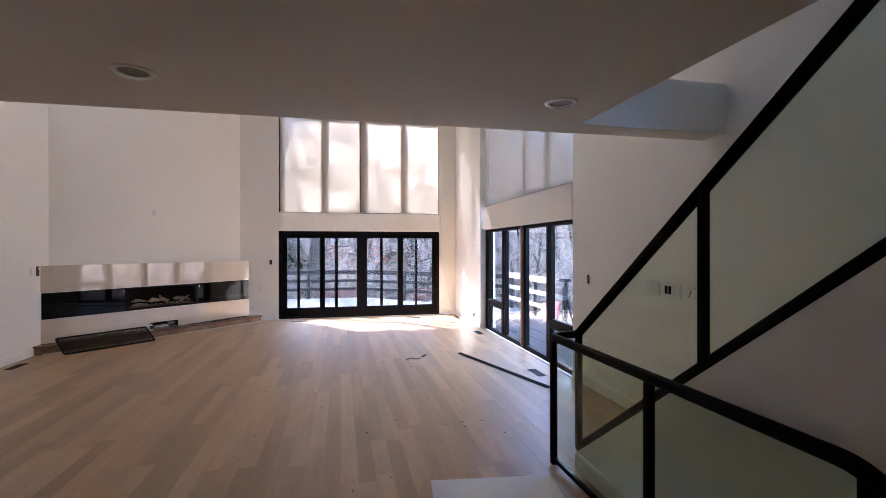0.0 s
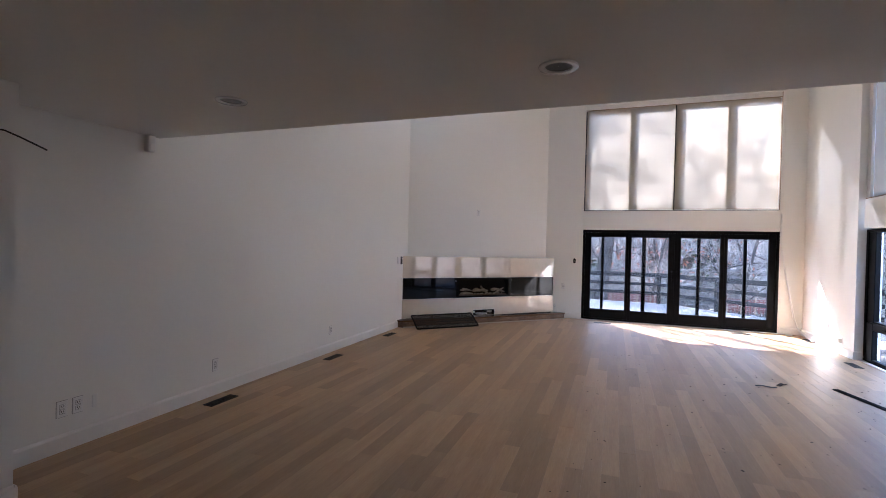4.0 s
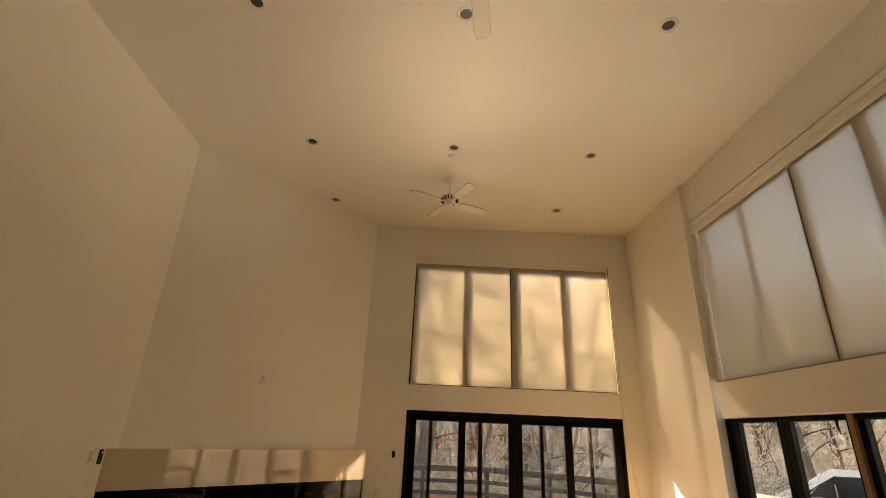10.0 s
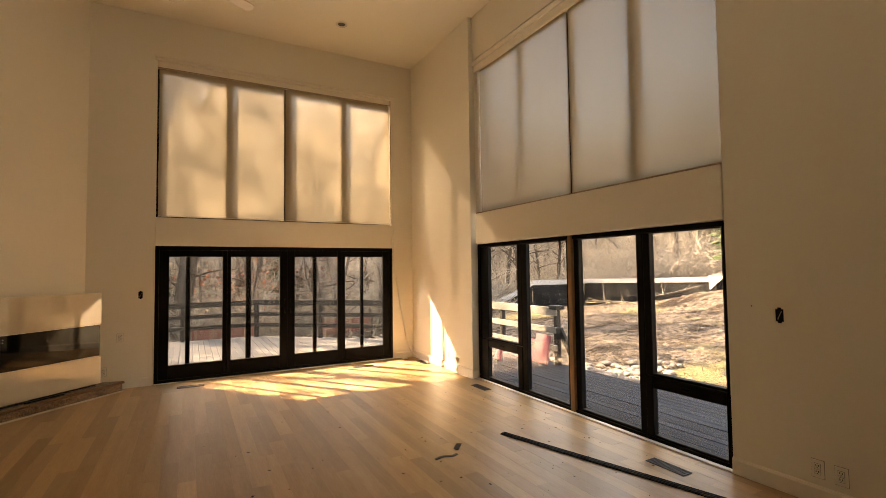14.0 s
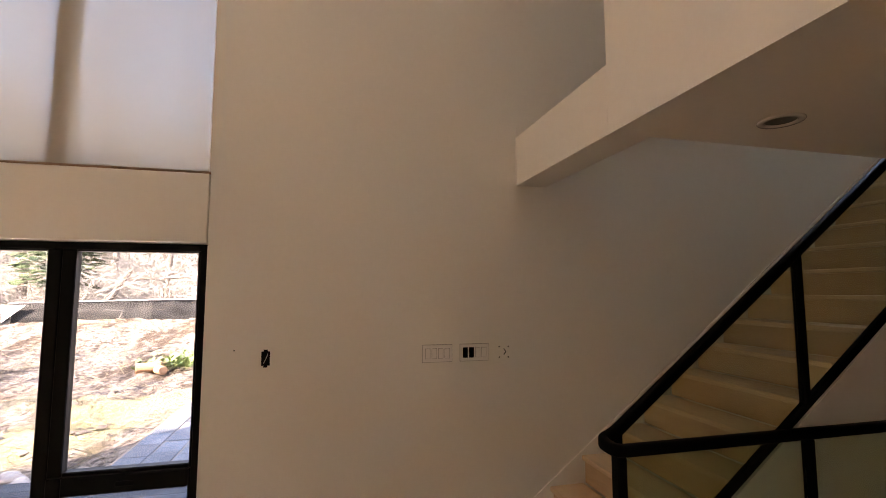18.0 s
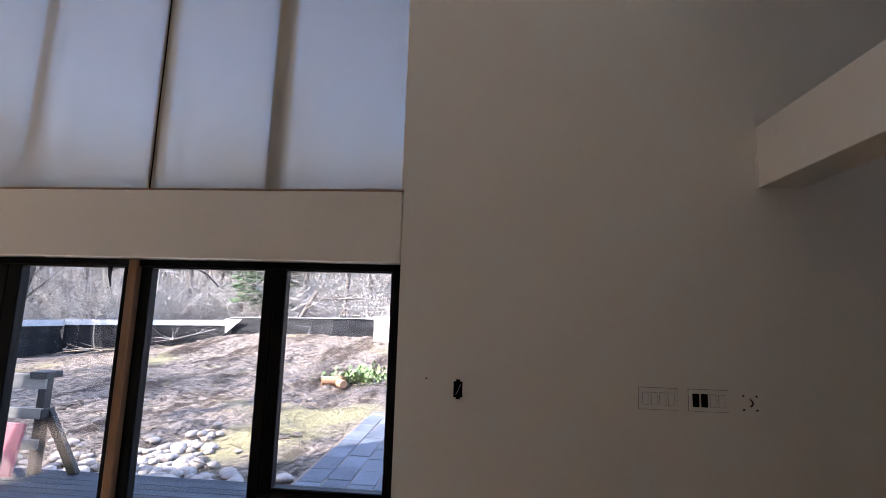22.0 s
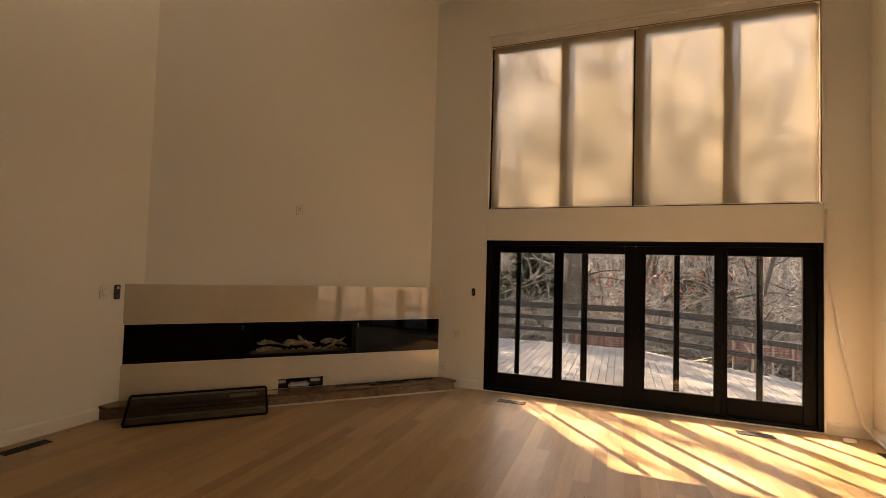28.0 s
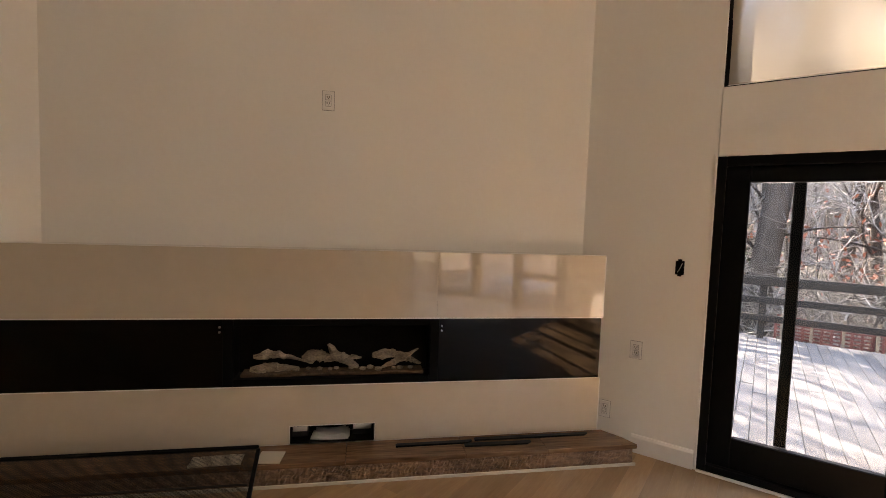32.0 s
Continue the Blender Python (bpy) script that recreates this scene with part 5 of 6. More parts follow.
def rail_run(name, label, points, material, tops, post_gap=1.8, posts=None):
    r = thing(name, label, "railing", "deck railings")
    for a, b in zip(points, points[1:]):
        a, b = Vector(a), Vector(b)
        way = (b - a).normalized()
        n = max(1, round((b - a).length / post_gap))
        side = Vector((-way.y, way.x, 0))
        for k in range(n + 1):
            p = a + (b - a) * k / n
            m = Matrix.Translation(p) @ Matrix.Rotation(math.atan2(way.y, way.x), 4, "Z")
            part("post", box((-0.045, -0.045, -0.45), (0.045, 0.045, tops[0][0] - 0.02), 0.006, None, m), posts or material, r)
        for z, hgt in tops:
            p0, p1 = a + side * 0.065 - way * 0.06, b + side * 0.065 + way * 0.06
            c = (p0 + p1) / 2
            m = Matrix.Translation(c) @ Matrix.Rotation(math.atan2(way.y, way.x), 4, "Z")
            half = (p1 - p0).length / 2
            part("rail_board", box((-half, -0.019, z - hgt), (half, 0.019, z), 0.005, None, m), material, r)
    return r


rail_run("deck_railing", "dark brown three-board railing along the back deck, backlit shadow in its colour", [(6.2, 11.85, DECK_Z), (2.0, 15.45, DECK_Z), (-4.9, 15.45, DECK_Z)], M_DECKRAIL, [(0.98, 0.14), (0.66, 0.10), (0.38, 0.10)])
side_rail = rail_run("deck_railing", "weathered grey three-board railing along the side deck", [(6.2, 8.45, DECK_Z), (6.2, 11.75, DECK_Z)], M_GREYRAIL, [(1.03, 0.15), (0.68, 0.11), (0.36, 0.10)], 1.65, M_DECKRAIL)
part("brace", box((-0.03, -0.045, 0), (0.03, 0.045, 0.75), 0.004, None, pose(6.24, 8.02, DECK_Z, -32, 0, 0)), M_DECKRAIL, side_rail, "dark slanting brace")
part("post_cap", box((6.10, 8.36, 0.86), (6.30, 8.56, 0.93), 0.006), M_DECKRAIL, side_rail)
part("post_collar", box((6.12, 8.38, 0.44), (6.28, 8.54, 0.54), 0.006), M_DECKRAIL, side_rail)
for k, (x, y, a, b, tilt, turn) in enumerate(((6.06, 8.76, 0.40, 0.52, 10, 86), (5.60, 9.45, 0.34, 0.26, 12, 70), (6.08, 9.25, 0.50, 0.40, 14, 92))):
    ob = part("foam_board", box((-a / 2, -0.02, 0), (a / 2, 0.02, b), 0.004), M_PINK)
    ob.matrix_basis = pose(x, y, DECK_Z + 0.004, tilt, 0, turn)
    tagged(ob, "pink foam board propped at the deck railing", "foam board", "pink foam boards")

path = thing("paver_path", "path of blue-grey stone pavers beside the deck, darkened for shadow", "path", kind="structure")
base_mesh = None
for i in range(15):
    for j in range(8):
        m = pose(6.62 + 0.46 * i + (0.12 if j % 2 else 0), 5.68 - 0.31 * j, -0.275 + 0.004 * math.sin(i * 3 + j * 5), rng.uniform(-0.5, 0.5), rng.uniform(-0.5, 0.5), 0)
        if base_mesh is None:
            ob = part("paver", box((-0.224, -0.149, -0.06), (0.224, 0.149, 0.0), 0.008), M_PAVER, path)
            ob.matrix_basis = m
            base_mesh = ob.data
        else:
            share("paver", base_mesh, path, m)
part("bed", box((6.3, 3.2, -0.36), (13.6, 5.86, -0.285)), M_SUB, path, "dark joint bed")


def stone_mesh(seed):
    b = bmesh.new()
    bmesh.ops.create_icosphere(b, subdivisions=2, radius=1.0)
    off = Vector((seed * 7.1, seed * 3.3, seed * 1.7))
    for v in b.verts:
        d = v.co.normalized()
        v.co = d * (0.85 + 0.3 * noise_at(d * 1.1 + off))
        v.co.z *= 0.62
    for f in b.faces:
        f.smooth = True
    me = bpy.data.meshes.new("stone")
    b.to_mesh(me)
    b.free()
    me.materials.append(M_STONE)
    return me


stones = [stone_mesh(k) for k in range(5)]
bed = thing("stone_border", "border of rounded pale river stones along the deck", "stone border", kind="structure")
rng = random.Random(8)
for k in range(290):
    u = rng.random()
    y = 6.05 + 4.4 * u
    x = 6.55 + abs(rng.gauss(0, 0.55)) * (0.5 + 0.6 * u)
    s = rng.uniform(0.05, 0.12) if rng.random() < 0.85 else rng.uniform(0.12, 0.16)
    if k < 120:
        x = 6.65 + abs(rng.gauss(0, 0.95))
        y, s = 7.75 + 0.16 * (x - 6.6) + rng.gauss(0, 0.36), rng.uniform(0.06, 0.14)
    z = ground_z(x, y) + s * 0.25
    share("stone", stones[k % 5], bed, Matrix.Translation((x, y, z)) @ Matrix.Rotation(rng.uniform(0, 6.28), 4, "Z") @ Matrix.Diagonal((s, s * rng.uniform(0.7, 1.0), s * rng.uniform(0.75, 1.0), 1)))

# Added out of view to push the house's shadow further over the ground.
setting("shadow_wing_wall", box((XR, YB + 0.252, -0.6), (XR + 0.25, YB + 0.95, 5.6)), M_SIDING, "unseen grey wall end added to widen the house's shadow", "wall")
ob = part("hanging_wire", bar([(4.62, 6.02, 2.42), (4.54, 5.90, 2.02), (4.5, 5.80, 1.95), (4.5, 5.68, 1.90), (4.5, 5.60, 1.815)], 0.011, radius=0.08), M_DARK)
tagged(ob, "black wire end dangling outside the side window", "wire")

# ---- silt fence ----
fence = thing("silt_fence", "low black silt fence with pale top boards along the field", "fence")


def fence_run(nodes, board, sag):
    """Black fabric hung along nodes of (x, y, top), with a pale band along its top."""
    for (x0, y0, t0), (x1, y1, t1) in zip(nodes, nodes[1:]):
        a, b = Vector((x0, y0, t0)), Vector((x1, y1, t1))
        flat = Vector((x1 - x0, y1 - y0, 0))
        side = Vector((-flat.y, flat.x, 0)).normalized()
        n = max(3, int(flat.length / 0.28))
        verts, faces = [], []
        for k in range(n + 1):
            p = a.lerp(b, k / n)
            foot = min(ground_z(p.x, p.y) - 0.1, p.z - 0.5)
            head = p.z - board * 0.8
            for j in range(6):
                fold = sag * noise_at(Vector((p.x * 2.2 + j * 0.5, p.y * 2.2, j * 0.35))) * (0.15 if j == 5 else 1.0)
                q = p + side * fold
                verts.append((q.x, q.y, foot + (head - foot) * j / 5))
        for k in range(n):
            for j in range(5):
                i = k * 6 + j
                faces.append((i, i + 6, i + 7, i + 1))
        raw("fabric", verts, faces, M_SILT, fence, "sagging black fabric", smooth=True)
        m = max(1, round(flat.length / 2.3))
        for k in range(m):
            p, q = a.lerp(b, k / m), a.lerp(b, (k + 1 - 0.012) / m)
            drop = Vector((0, 0, board / 2))
            part("top_board", bar([p - drop + side * 0.03, q - drop + side * 0.03], 0.03, board, 4, power=0.7), M_SILTTOP, fence, "pale top board")
            part("stake", box((p.x + 0.05, p.y + 0.03, ground_z(p.x, p.y) - 0.3), (p.x + 0.10, p.y + 0.08, p.z + 0.02), 0.004), M_STAKE, fence)


fence_run([(27.0, -14.0, 1.5), (23.2, 4.0, 1.37), (22.5, 10.5, 1.32), (22.5, 15.5, 1.21)], 0.035, 0.10)
fence_run([(22.35, 15.3, 1.10), (22.0, 23.3, 0.9)], 0.31, 0.03)
fence_run([(22.0, 23.32, 0.9), (18.0, 23.5, 0.92), (16.9, 23.8, 0.26), (15.4, 24.1, -0.32), (13.4, 24.6, -0.6)], 0.36, 0.22)
raw("loose_flap", [(22.3, 15.6, 1.14), (22.3, 15.55, 0.45), (22.3, 14.8, 1.12), (22.32, 15.6, 1.14), (22.32, 15.55, 0.45), (22.32, 14.8, 1.12)], [(0, 1, 2), (5, 4, 3), (0, 3, 4, 1), (1, 4, 5, 2), (2, 5, 3, 0)], M_SILTTOP, fence, "pale loose triangular flap")

# plywood sheet and stumps in the field
ob = part("plywood_sheet", box((-0.02, -1.2, -0.05), (0.02, 1.2, 1.02), 0.004), M_PLY)
ob.matrix_basis = pose(20.2, 6.85, ground_z(20.2, 6.85) + 0.02, 0, -5, 4)
tagged(ob, "pale plywood sheet standing at the fence", "plywood")
for k, (x, y, l, r, t) in enumerate(((13.1, 7.5, 0.42, 0.12, 20), (13.5, 7.3, 0.36, 0.10, 75), (12.9, 7.15, 0.28, 0.10, 130))):
    b = disc(r, -l / 2, l / 2, 14, m=pose(x, y, ground_z(x, y) + r * 0.9, 90, 0, t), bevel=0.012)
    tagged(part("cut_log", b, M_LOGCUT), "freshly cut orange-brown log on the soil", "log", "cut logs in the field")


# ---- trees ----
def tube(verts, faces, pts, radii, sides):
    base = len(verts)
    for k, p in enumerate(pts):
        way = (pts[min(k + 1, len(pts) - 1)] - pts[max(k - 1, 0)]).normalized()
        side = way.cross(Vector((0.31, 0.95, 0.1)))
        side = side.normalized() if side.length > 1e-3 else Vector((1, 0, 0))
        top = side.cross(way)
        for j in range(sides):
            a = 2 * math.pi * j / sides
            verts.append(tuple(p + (side * math.cos(a) + top * math.sin(a)) * radii[k]))
    for k in range(len(pts) - 1):
        for j in range(sides):
            i, n = base + k * sides + j, base + k * sides + (j + 1) % sides
            faces.append((i, n, n + sides, i + sides))


def limb(rng, start, way, length, bend, segs, lift=0.0):
    pts, p, d = [Vector(start)], Vector(start), Vector(way).normalized()
    for _ in range(segs):
        d = (d + Vector((rng.gauss(0, bend), rng.gauss(0, bend), rng.gauss(0, bend) + lift))).normalized()
        p = p + d * length / segs
        pts.append(p.copy())
    return pts


def taper(r0, r1, n):
    return [r0 + (r1 - r0) * k / (n - 1) for k in range(n)]


def bare_tree(seed, height, radius, clear, limbs, twigs, lean=0.03):
    """Wood and fine twigs of a leafless tree as two vertex and face lists."""
    rng = random.Random(seed)
    wood, wf, fine, ff = [], [], [], []
    trunk = limb(rng, (0, 0, -0.4), (rng.gauss(0, lean), rng.gauss(0, lean), 1), height, 0.045, 10, 0.02)
    tube(wood, wf, trunk, [radius * (1.35 if k == 0 else 1.0) * (1 - 0.9 * (k / 10) ** 1.1) + 0.01 for k in range(11)], 9)
    for i in range(limbs):
        t = clear + (0.97 - clear) * (i + rng.random()) / limbs
        k = min(int(t * 10), 9)
        p = trunk[k].lerp(trunk[k + 1], t * 10 - k)
        a = i * 2.4 + rng.uniform(-0.5, 0.5)
        out = Vector((math.cos(a), math.sin(a), rng.uniform(0.35, 1.0)))
        length = height * rng.uniform(0.22, 0.42) * (1.15 - 0.7 * t)
        main = limb(rng, p, out, length, 0.16, 5, 0.06)
        r = radius * 0.42 * (1.1 - 0.75 * t)
        tube(wood, wf, main, taper(r, r * 0.25, 6), 5)
        for j in range(7):
            s = rng.uniform(0.2, 1.0)
            q = main[min(int(s * 5), 4)].lerp(main[min(int(s * 5), 4) + 1], s * 5 - min(int(s * 5), 4))
            d2 = (out.normalized() + Vector((rng.gauss(0, 0.7), rng.gauss(0, 0.7), rng.gauss(0.2, 0.5)))).normalized()
            sub = limb(rng, q, d2, length * rng.uniform(0.3, 0.6), 0.2, 4, 0.05)
            tube(fine, ff, sub, taper(r * 0.34 + 0.006, 0.008, 5), 4)
            for _ in range(twigs):
                s2 = rng.randint(1, 4)
                d3 = (d2 + Vector((rng.gauss(0, 0.8), rng.gauss(0, 0.8), rng.gauss(0.1, 0.6)))).normalized()
                tw = limb(rng, sub[s2], d3, length * rng.uniform(0.12, 0.3), 0.25, 3, 0.03)
                tube(fine, ff, tw, taper(0.012, 0.0045, 4), 3)
    return wood, wf, fine, ff


def plant(seed, label, at, spec, group):
    wood, wf, fine, ff = bare_tree(seed, *spec)
    t = thing("tree", label, "tree", group, at=at)
    raw("trunk", wood, wf, M_BARK, t, smooth=True)
    raw("crown", fine, ff, M_TWIG, t, "bare fine twigs")
    return t


WOODS = "bare trees round the house"
kinds = [
    plant(101, "tall bare grey-barked tree in the woods", pose(3.3, 21.0, ground_z(3.3, 21)), (13, 0.17, 0.25, 18, 6), WOODS),
    plant(102, "slender bare tree with spreading twigs in the woods", pose(-2.8, 19.2, ground_z(-2.8, 19.2)), (10, 0.11, 0.16, 17, 6), WOODS),
    plant(103, "bare forked tree among brush in the woods", pose(6.8, 19.0, ground_z(6.8, 19)), (9, 0.10, 0.12, 16, 6), WOODS),
    plant(104, "thin bare sapling among brush in the woods", pose(1.9, 18.0, ground_z(1.9, 18)), (6.5, 0.055, 0.10, 12, 5), WOODS),
]
rng = random.Random(77)


def scatter(n, where, scale=(0.8, 1.25), pick=None):
    for k in range(n):
        x, y = where(rng, k, n)
        s = rng.uniform(*scale)
        src = kinds[rng.choice(pick) if pick else rng.randrange(4)]
        if abs(x - 0.45) < 1.1 and y < 19.2:
            continue
        if -10.5 < x < -1.0 and y < 24:
            src, s = kinds[3], min(s, 0.95)
        copy_thing(src, Matrix.Translation((x, y, ground_z(min(x, 60), min(y, 60)))) @ Matrix.Rotation(rng.uniform(0, 6.28), 4, "Z") @ Matrix.Diagonal((s, s, s, 1)))


scatter(28, lambda r, k, n: (-9 + 20 * (k + r.random()) / n, r.uniform(17.4, 21.5)), (0.7, 1.1), (1, 2, 3, 3))
scatter(26, lambda r, k, n: (-16 + 36 * (k + r.random()) / n, r.uniform(21.5, 31)))
scatter(26, lambda r, k, n: (r.uniform(25.5, 31), -14 + 50 * (k + r.random()) / n), (0.7, 1.15))
scatter(22, lambda r, k, n: (r.uniform(30, 41), -18 + 60 * (k + r.random()) / n), (0.9, 1.4))
scatter(14, lambda r, k, n: (11 + 12 * (k + r.random()) / n, r.uniform(26.0, 32)), (0.7, 1.1))
# Oaks added up-sun, mostly unseen, to throw branch shadows on the upper window.
sunward = plant(302, "tall bare oak with heavy limbs, set in the woods for its shadow", pose(-11.3, 26.0, ground_z(-11.3, 26)), (18.5, 0.26, 0.38, 18, 6), WOODS)
for x, y, s, r in ((-8.2, 27.5, 1.06, 40), (-14.6, 24.0, 0.95, 160), (2.6, 29.0, 1.0, 75)):
    copy_thing(sunward, Matrix.Translation((x, y, ground_z(x, y))) @ Matrix.Rotation(radians(r), 4, "Z") @ Matrix.Diagonal((s, s, s, 1)))
# Two further unseen crowns that thin and dapple the sun.
for x, y, s, r in ((-7.6, 20.6, 0.98, 15), (-10.4, 22.2, 1.02, 250)):
    copy_thing(sunward, Matrix.Translation((x, y, ground_z(x, y))) @ Matrix.Rotation(radians(r), 4, "Z") @ Matrix.Diagonal((s, s, s, 1)))
# Small trees set up-sun so that their shadows dapple the deck.
for x, y, s, r in ((-6.6, 18.4, 0.52, 10), (-5.0, 17.5, 0.45, 80), (-3.6, 18.3, 0.5, 200), (-2.4, 17.3, 0.42, 130)):
    copy_thing(kinds[0], Matrix.Translation((x, y, ground_z(x, y))) @ Matrix.Rotation(radians(r), 4, "Z") @ Matrix.Diagonal((s, s, s, 1)))
# Unseen copy squashed low, so its shadow stays on the deck.
copy_thing(sunward, Matrix.Translation((-4.3, 18.9, ground_z(-4.3, 18.9))) @ Matrix.Diagonal((0.9, 0.9, 0.40, 1)))
plant(304, "big old oak trunk behind the deck railing", pose(0.10, 19.3, ground_z(0.10, 19.3)), (17, 0.29, 0.30, 14, 5), WOODS)


# thickets of thin stems
def thicket_base(seed, stems, height):
    rng = random.Random(seed)
    v, f = [], []
    for k in range(stems):
        a = rng.uniform(0, 6.28)
        p = Vector((rng.gauss(0, 0.35), rng.gauss(0, 0.35), -0.2))
        main = limb(rng, p, (0.5 * math.cos(a), 0.5 * math.sin(a), 1), height * rng.uniform(0.5, 1.0), 0.22, 5)
        tube(v, f, main, taper(0.019, 0.006, 6), 3)
        for j in range(10):
            q = main[rng.randint(1, 4)]
            tw = limb(rng, q, (rng.gauss(0, 0.8), rng.gauss(0, 0.8), rng.gauss(0.4, 0.5)), height * rng.uniform(0.15, 0.4), 0.25, 3)
            tube(v, f, tw, taper(0.0095, 0.004, 4), 3)
    return np.array(v), np.array(f)


def thicket(name, label, places, material, height):
    bases = [thicket_base(400 + k, 9, height) for k in range(4)]
    rng = random.Random(len(places))
    vs, fs, off = [], [], 0
    for k, (x, y) in enumerate(places):
        v, f = bases[k % 4]
        a, s = rng.uniform(0, 6.28), rng.uniform(0.7, 1.3)
        r = np.array([[math.cos(a), -math.sin(a), 0], [math.sin(a), math.cos(a), 0], [0, 0, 1]]) * s
        vs.append(v @ r.T + (x, y, ground_z(min(x, 60), min(y, 60))))
        fs.append(f + off)
        off += len(v)
    v, f = np.concatenate(vs), np.concatenate(fs)
    return tagged(raw(name, v.tolist(), f.tolist(), material), label, "brush", kind="stuff")


rng = random.Random(9)
thicket("brush_behind_deck", "tangled bare brush behind the deck railing", [(rng.uniform(-12, 12), rng.uniform(18.0, 27)) for _ in range(270)], M_BRUSH, 2.8)
thicket("brush_beyond_field", "tangled bare brush along the far side of the field", [(rng.uniform(23.8, 33), rng.uniform(-16, 34)) for _ in range(400)], M_SUNBRUSH, 4.2)
thicket("brush_corner", "tangled bare brush past the corner of the deck", [(9 + 16 * (k + rng.random()) / 130, rng.uniform(25.6, 31)) for k in range(130)], M_SUNBRUSH, 3.0)
verts, faces = [], []
for k in range(3600):
    x, y = 7.2 + 14 * rng.random() ** 1.4, rng.uniform(5.9, 20)
    gz = ground_z(x, y)
    a, l = rng.uniform(0, 6.28), rng.uniform(0.05, 0.22)
    p = [Vector((x, y, gz + rng.uniform(0.0, 0.08))), Vector((x + l * math.cos(a), y + l * math.sin(a), gz + rng.uniform(0.0, 0.14)))]
    tube(verts, faces, p, [0.006, 0.004], 3)
tagged(raw("ground_twigs", verts, faces, M_STRAW), "broken twigs and straw strewn over the soil", "twigs", kind="stuff")

verts, faces = [], []
CLOD = [(1, 0, 0.1), (0.3, 0.9, 0), (-0.8, 0.5, 0.1), (-0.7, -0.6, 0), (0.4, -0.9, 0.1), (0.1, 0.1, 0.42)]
for k in range(9000):
    x, y = 7.0 + 15 * rng.random() ** 1.3, rng.uniform(6.2, 20)
    if noise_at(Vector((x * 0.45, y * 0.9, 2.0))) < -0.12:
        continue
    s = 0.02 + 0.075 * rng.random() ** 2.2 + 0.0015 * x
    lump = 0.16 * noise_at(Vector((x * 0.5, y * 1.1, 0.3)))
    gz, a = ground_z(x, y) + lump * min(1.0, (x - 7.0) / 2), rng.uniform(0, 6.28)
    q = len(verts)
    for dx, dy, dz in CLOD:
        j = s * rng.uniform(0.7, 1.3)
        verts.append((x + j * (dx * math.cos(a) - dy * math.sin(a)), y + j * (dx * math.sin(a) + dy * math.cos(a)), gz - 0.02 + j * dz))
    faces += [(q + i, q + (i + 1) % 5, q + 5) for i in range(5)]
tagged(raw("soil_clods", verts, faces, M_CLOD, smooth=True), "brown clods of turned soil over the field", "soil", kind="stuff")


rng = random.Random(63)
pile = thing("branch_pile", "heap of pale bare branches on the soil by the fence", "branches", at=pose(20.0, 19.4, ground_z(20.0, 19.4)))
for k in range(26):
    a = rng.uniform(0, 3.14)
    l = rng.uniform(0.5, 1.3)
    v, f = [], []
    c = Vector((rng.gauss(0, 0.5), rng.gauss(0, 0.9), rng.uniform(0.05, 0.3)))
    d = Vector((math.cos(a), math.sin(a), rng.uniform(-0.15, 0.25)))
    tube(v, f, limb(rng, c - d * l / 2, d, l, 0.12, 4), taper(0.022, 0.008, 5), 5)
    raw("branch", v, f, M_STAKE, pile)
v, f = [], []
tube(v, f, limb(rng, (20.6, 20.4, -0.35), (0.1, 0.35, 1), 1.5, 0.12, 5), taper(0.03, 0.012, 6), 5)
tagged(raw("dead_stem", v, f, M_STAKE), "pale dead stem leaning at the fence", "stem")
log = thing("fallen_trunk", "broken tree trunk leaning over the fence line", "tree trunk", at=pose(24.0, 12.9, ground_z(24.0, 12.9)))
v, f = [], []
tube(v, f, limb(rng, (0, 0.3, -0.2), (0, -0.62, 1.0), 2.6, 0.03, 6), taper(0.13, 0.09, 7), 8)
raw("trunk", v, f, M_BARK, log, smooth=True)
v, f = [], []
tube(v, f, limb(rng, (0, -0.95, 1.62), (0.1, -1.0, 0.03), 2.4, 0.04, 6), taper(0.06, 0.03, 7), 6)
raw("limb", v, f, M_BARK, log, smooth=True)
gate = thing("wire_gate", "pale metal wire gate standing beyond the fence", "gate", at=pose(25.0, 9.6, 1.28))
for y in (-1.6, -0.8, 0.0, 0.8):
    part("post", box((-0.02, y - 0.02, -1.2), (0.02, y + 0.02, 0.62), 0.004), M_SILTTOP, gate)
for z in (0.0, 0.6):
    part("rail", box((-0.015, -1.6, z - 0.015), (0.015, 0.8, z + 0.015), 0.003), M_SILTTOP, gate)
for k in range(15):
    y = -1.6 + 0.16 * k
    part("wire", bar([(0.0, y, 0.0), (0.0, min(y + 0.3, 0.8), 0.6 if y + 0.3 <= 0.8 else 0.6 * (0.8 - y) / 0.3)], 0.012), M_SILTTOP, gate)


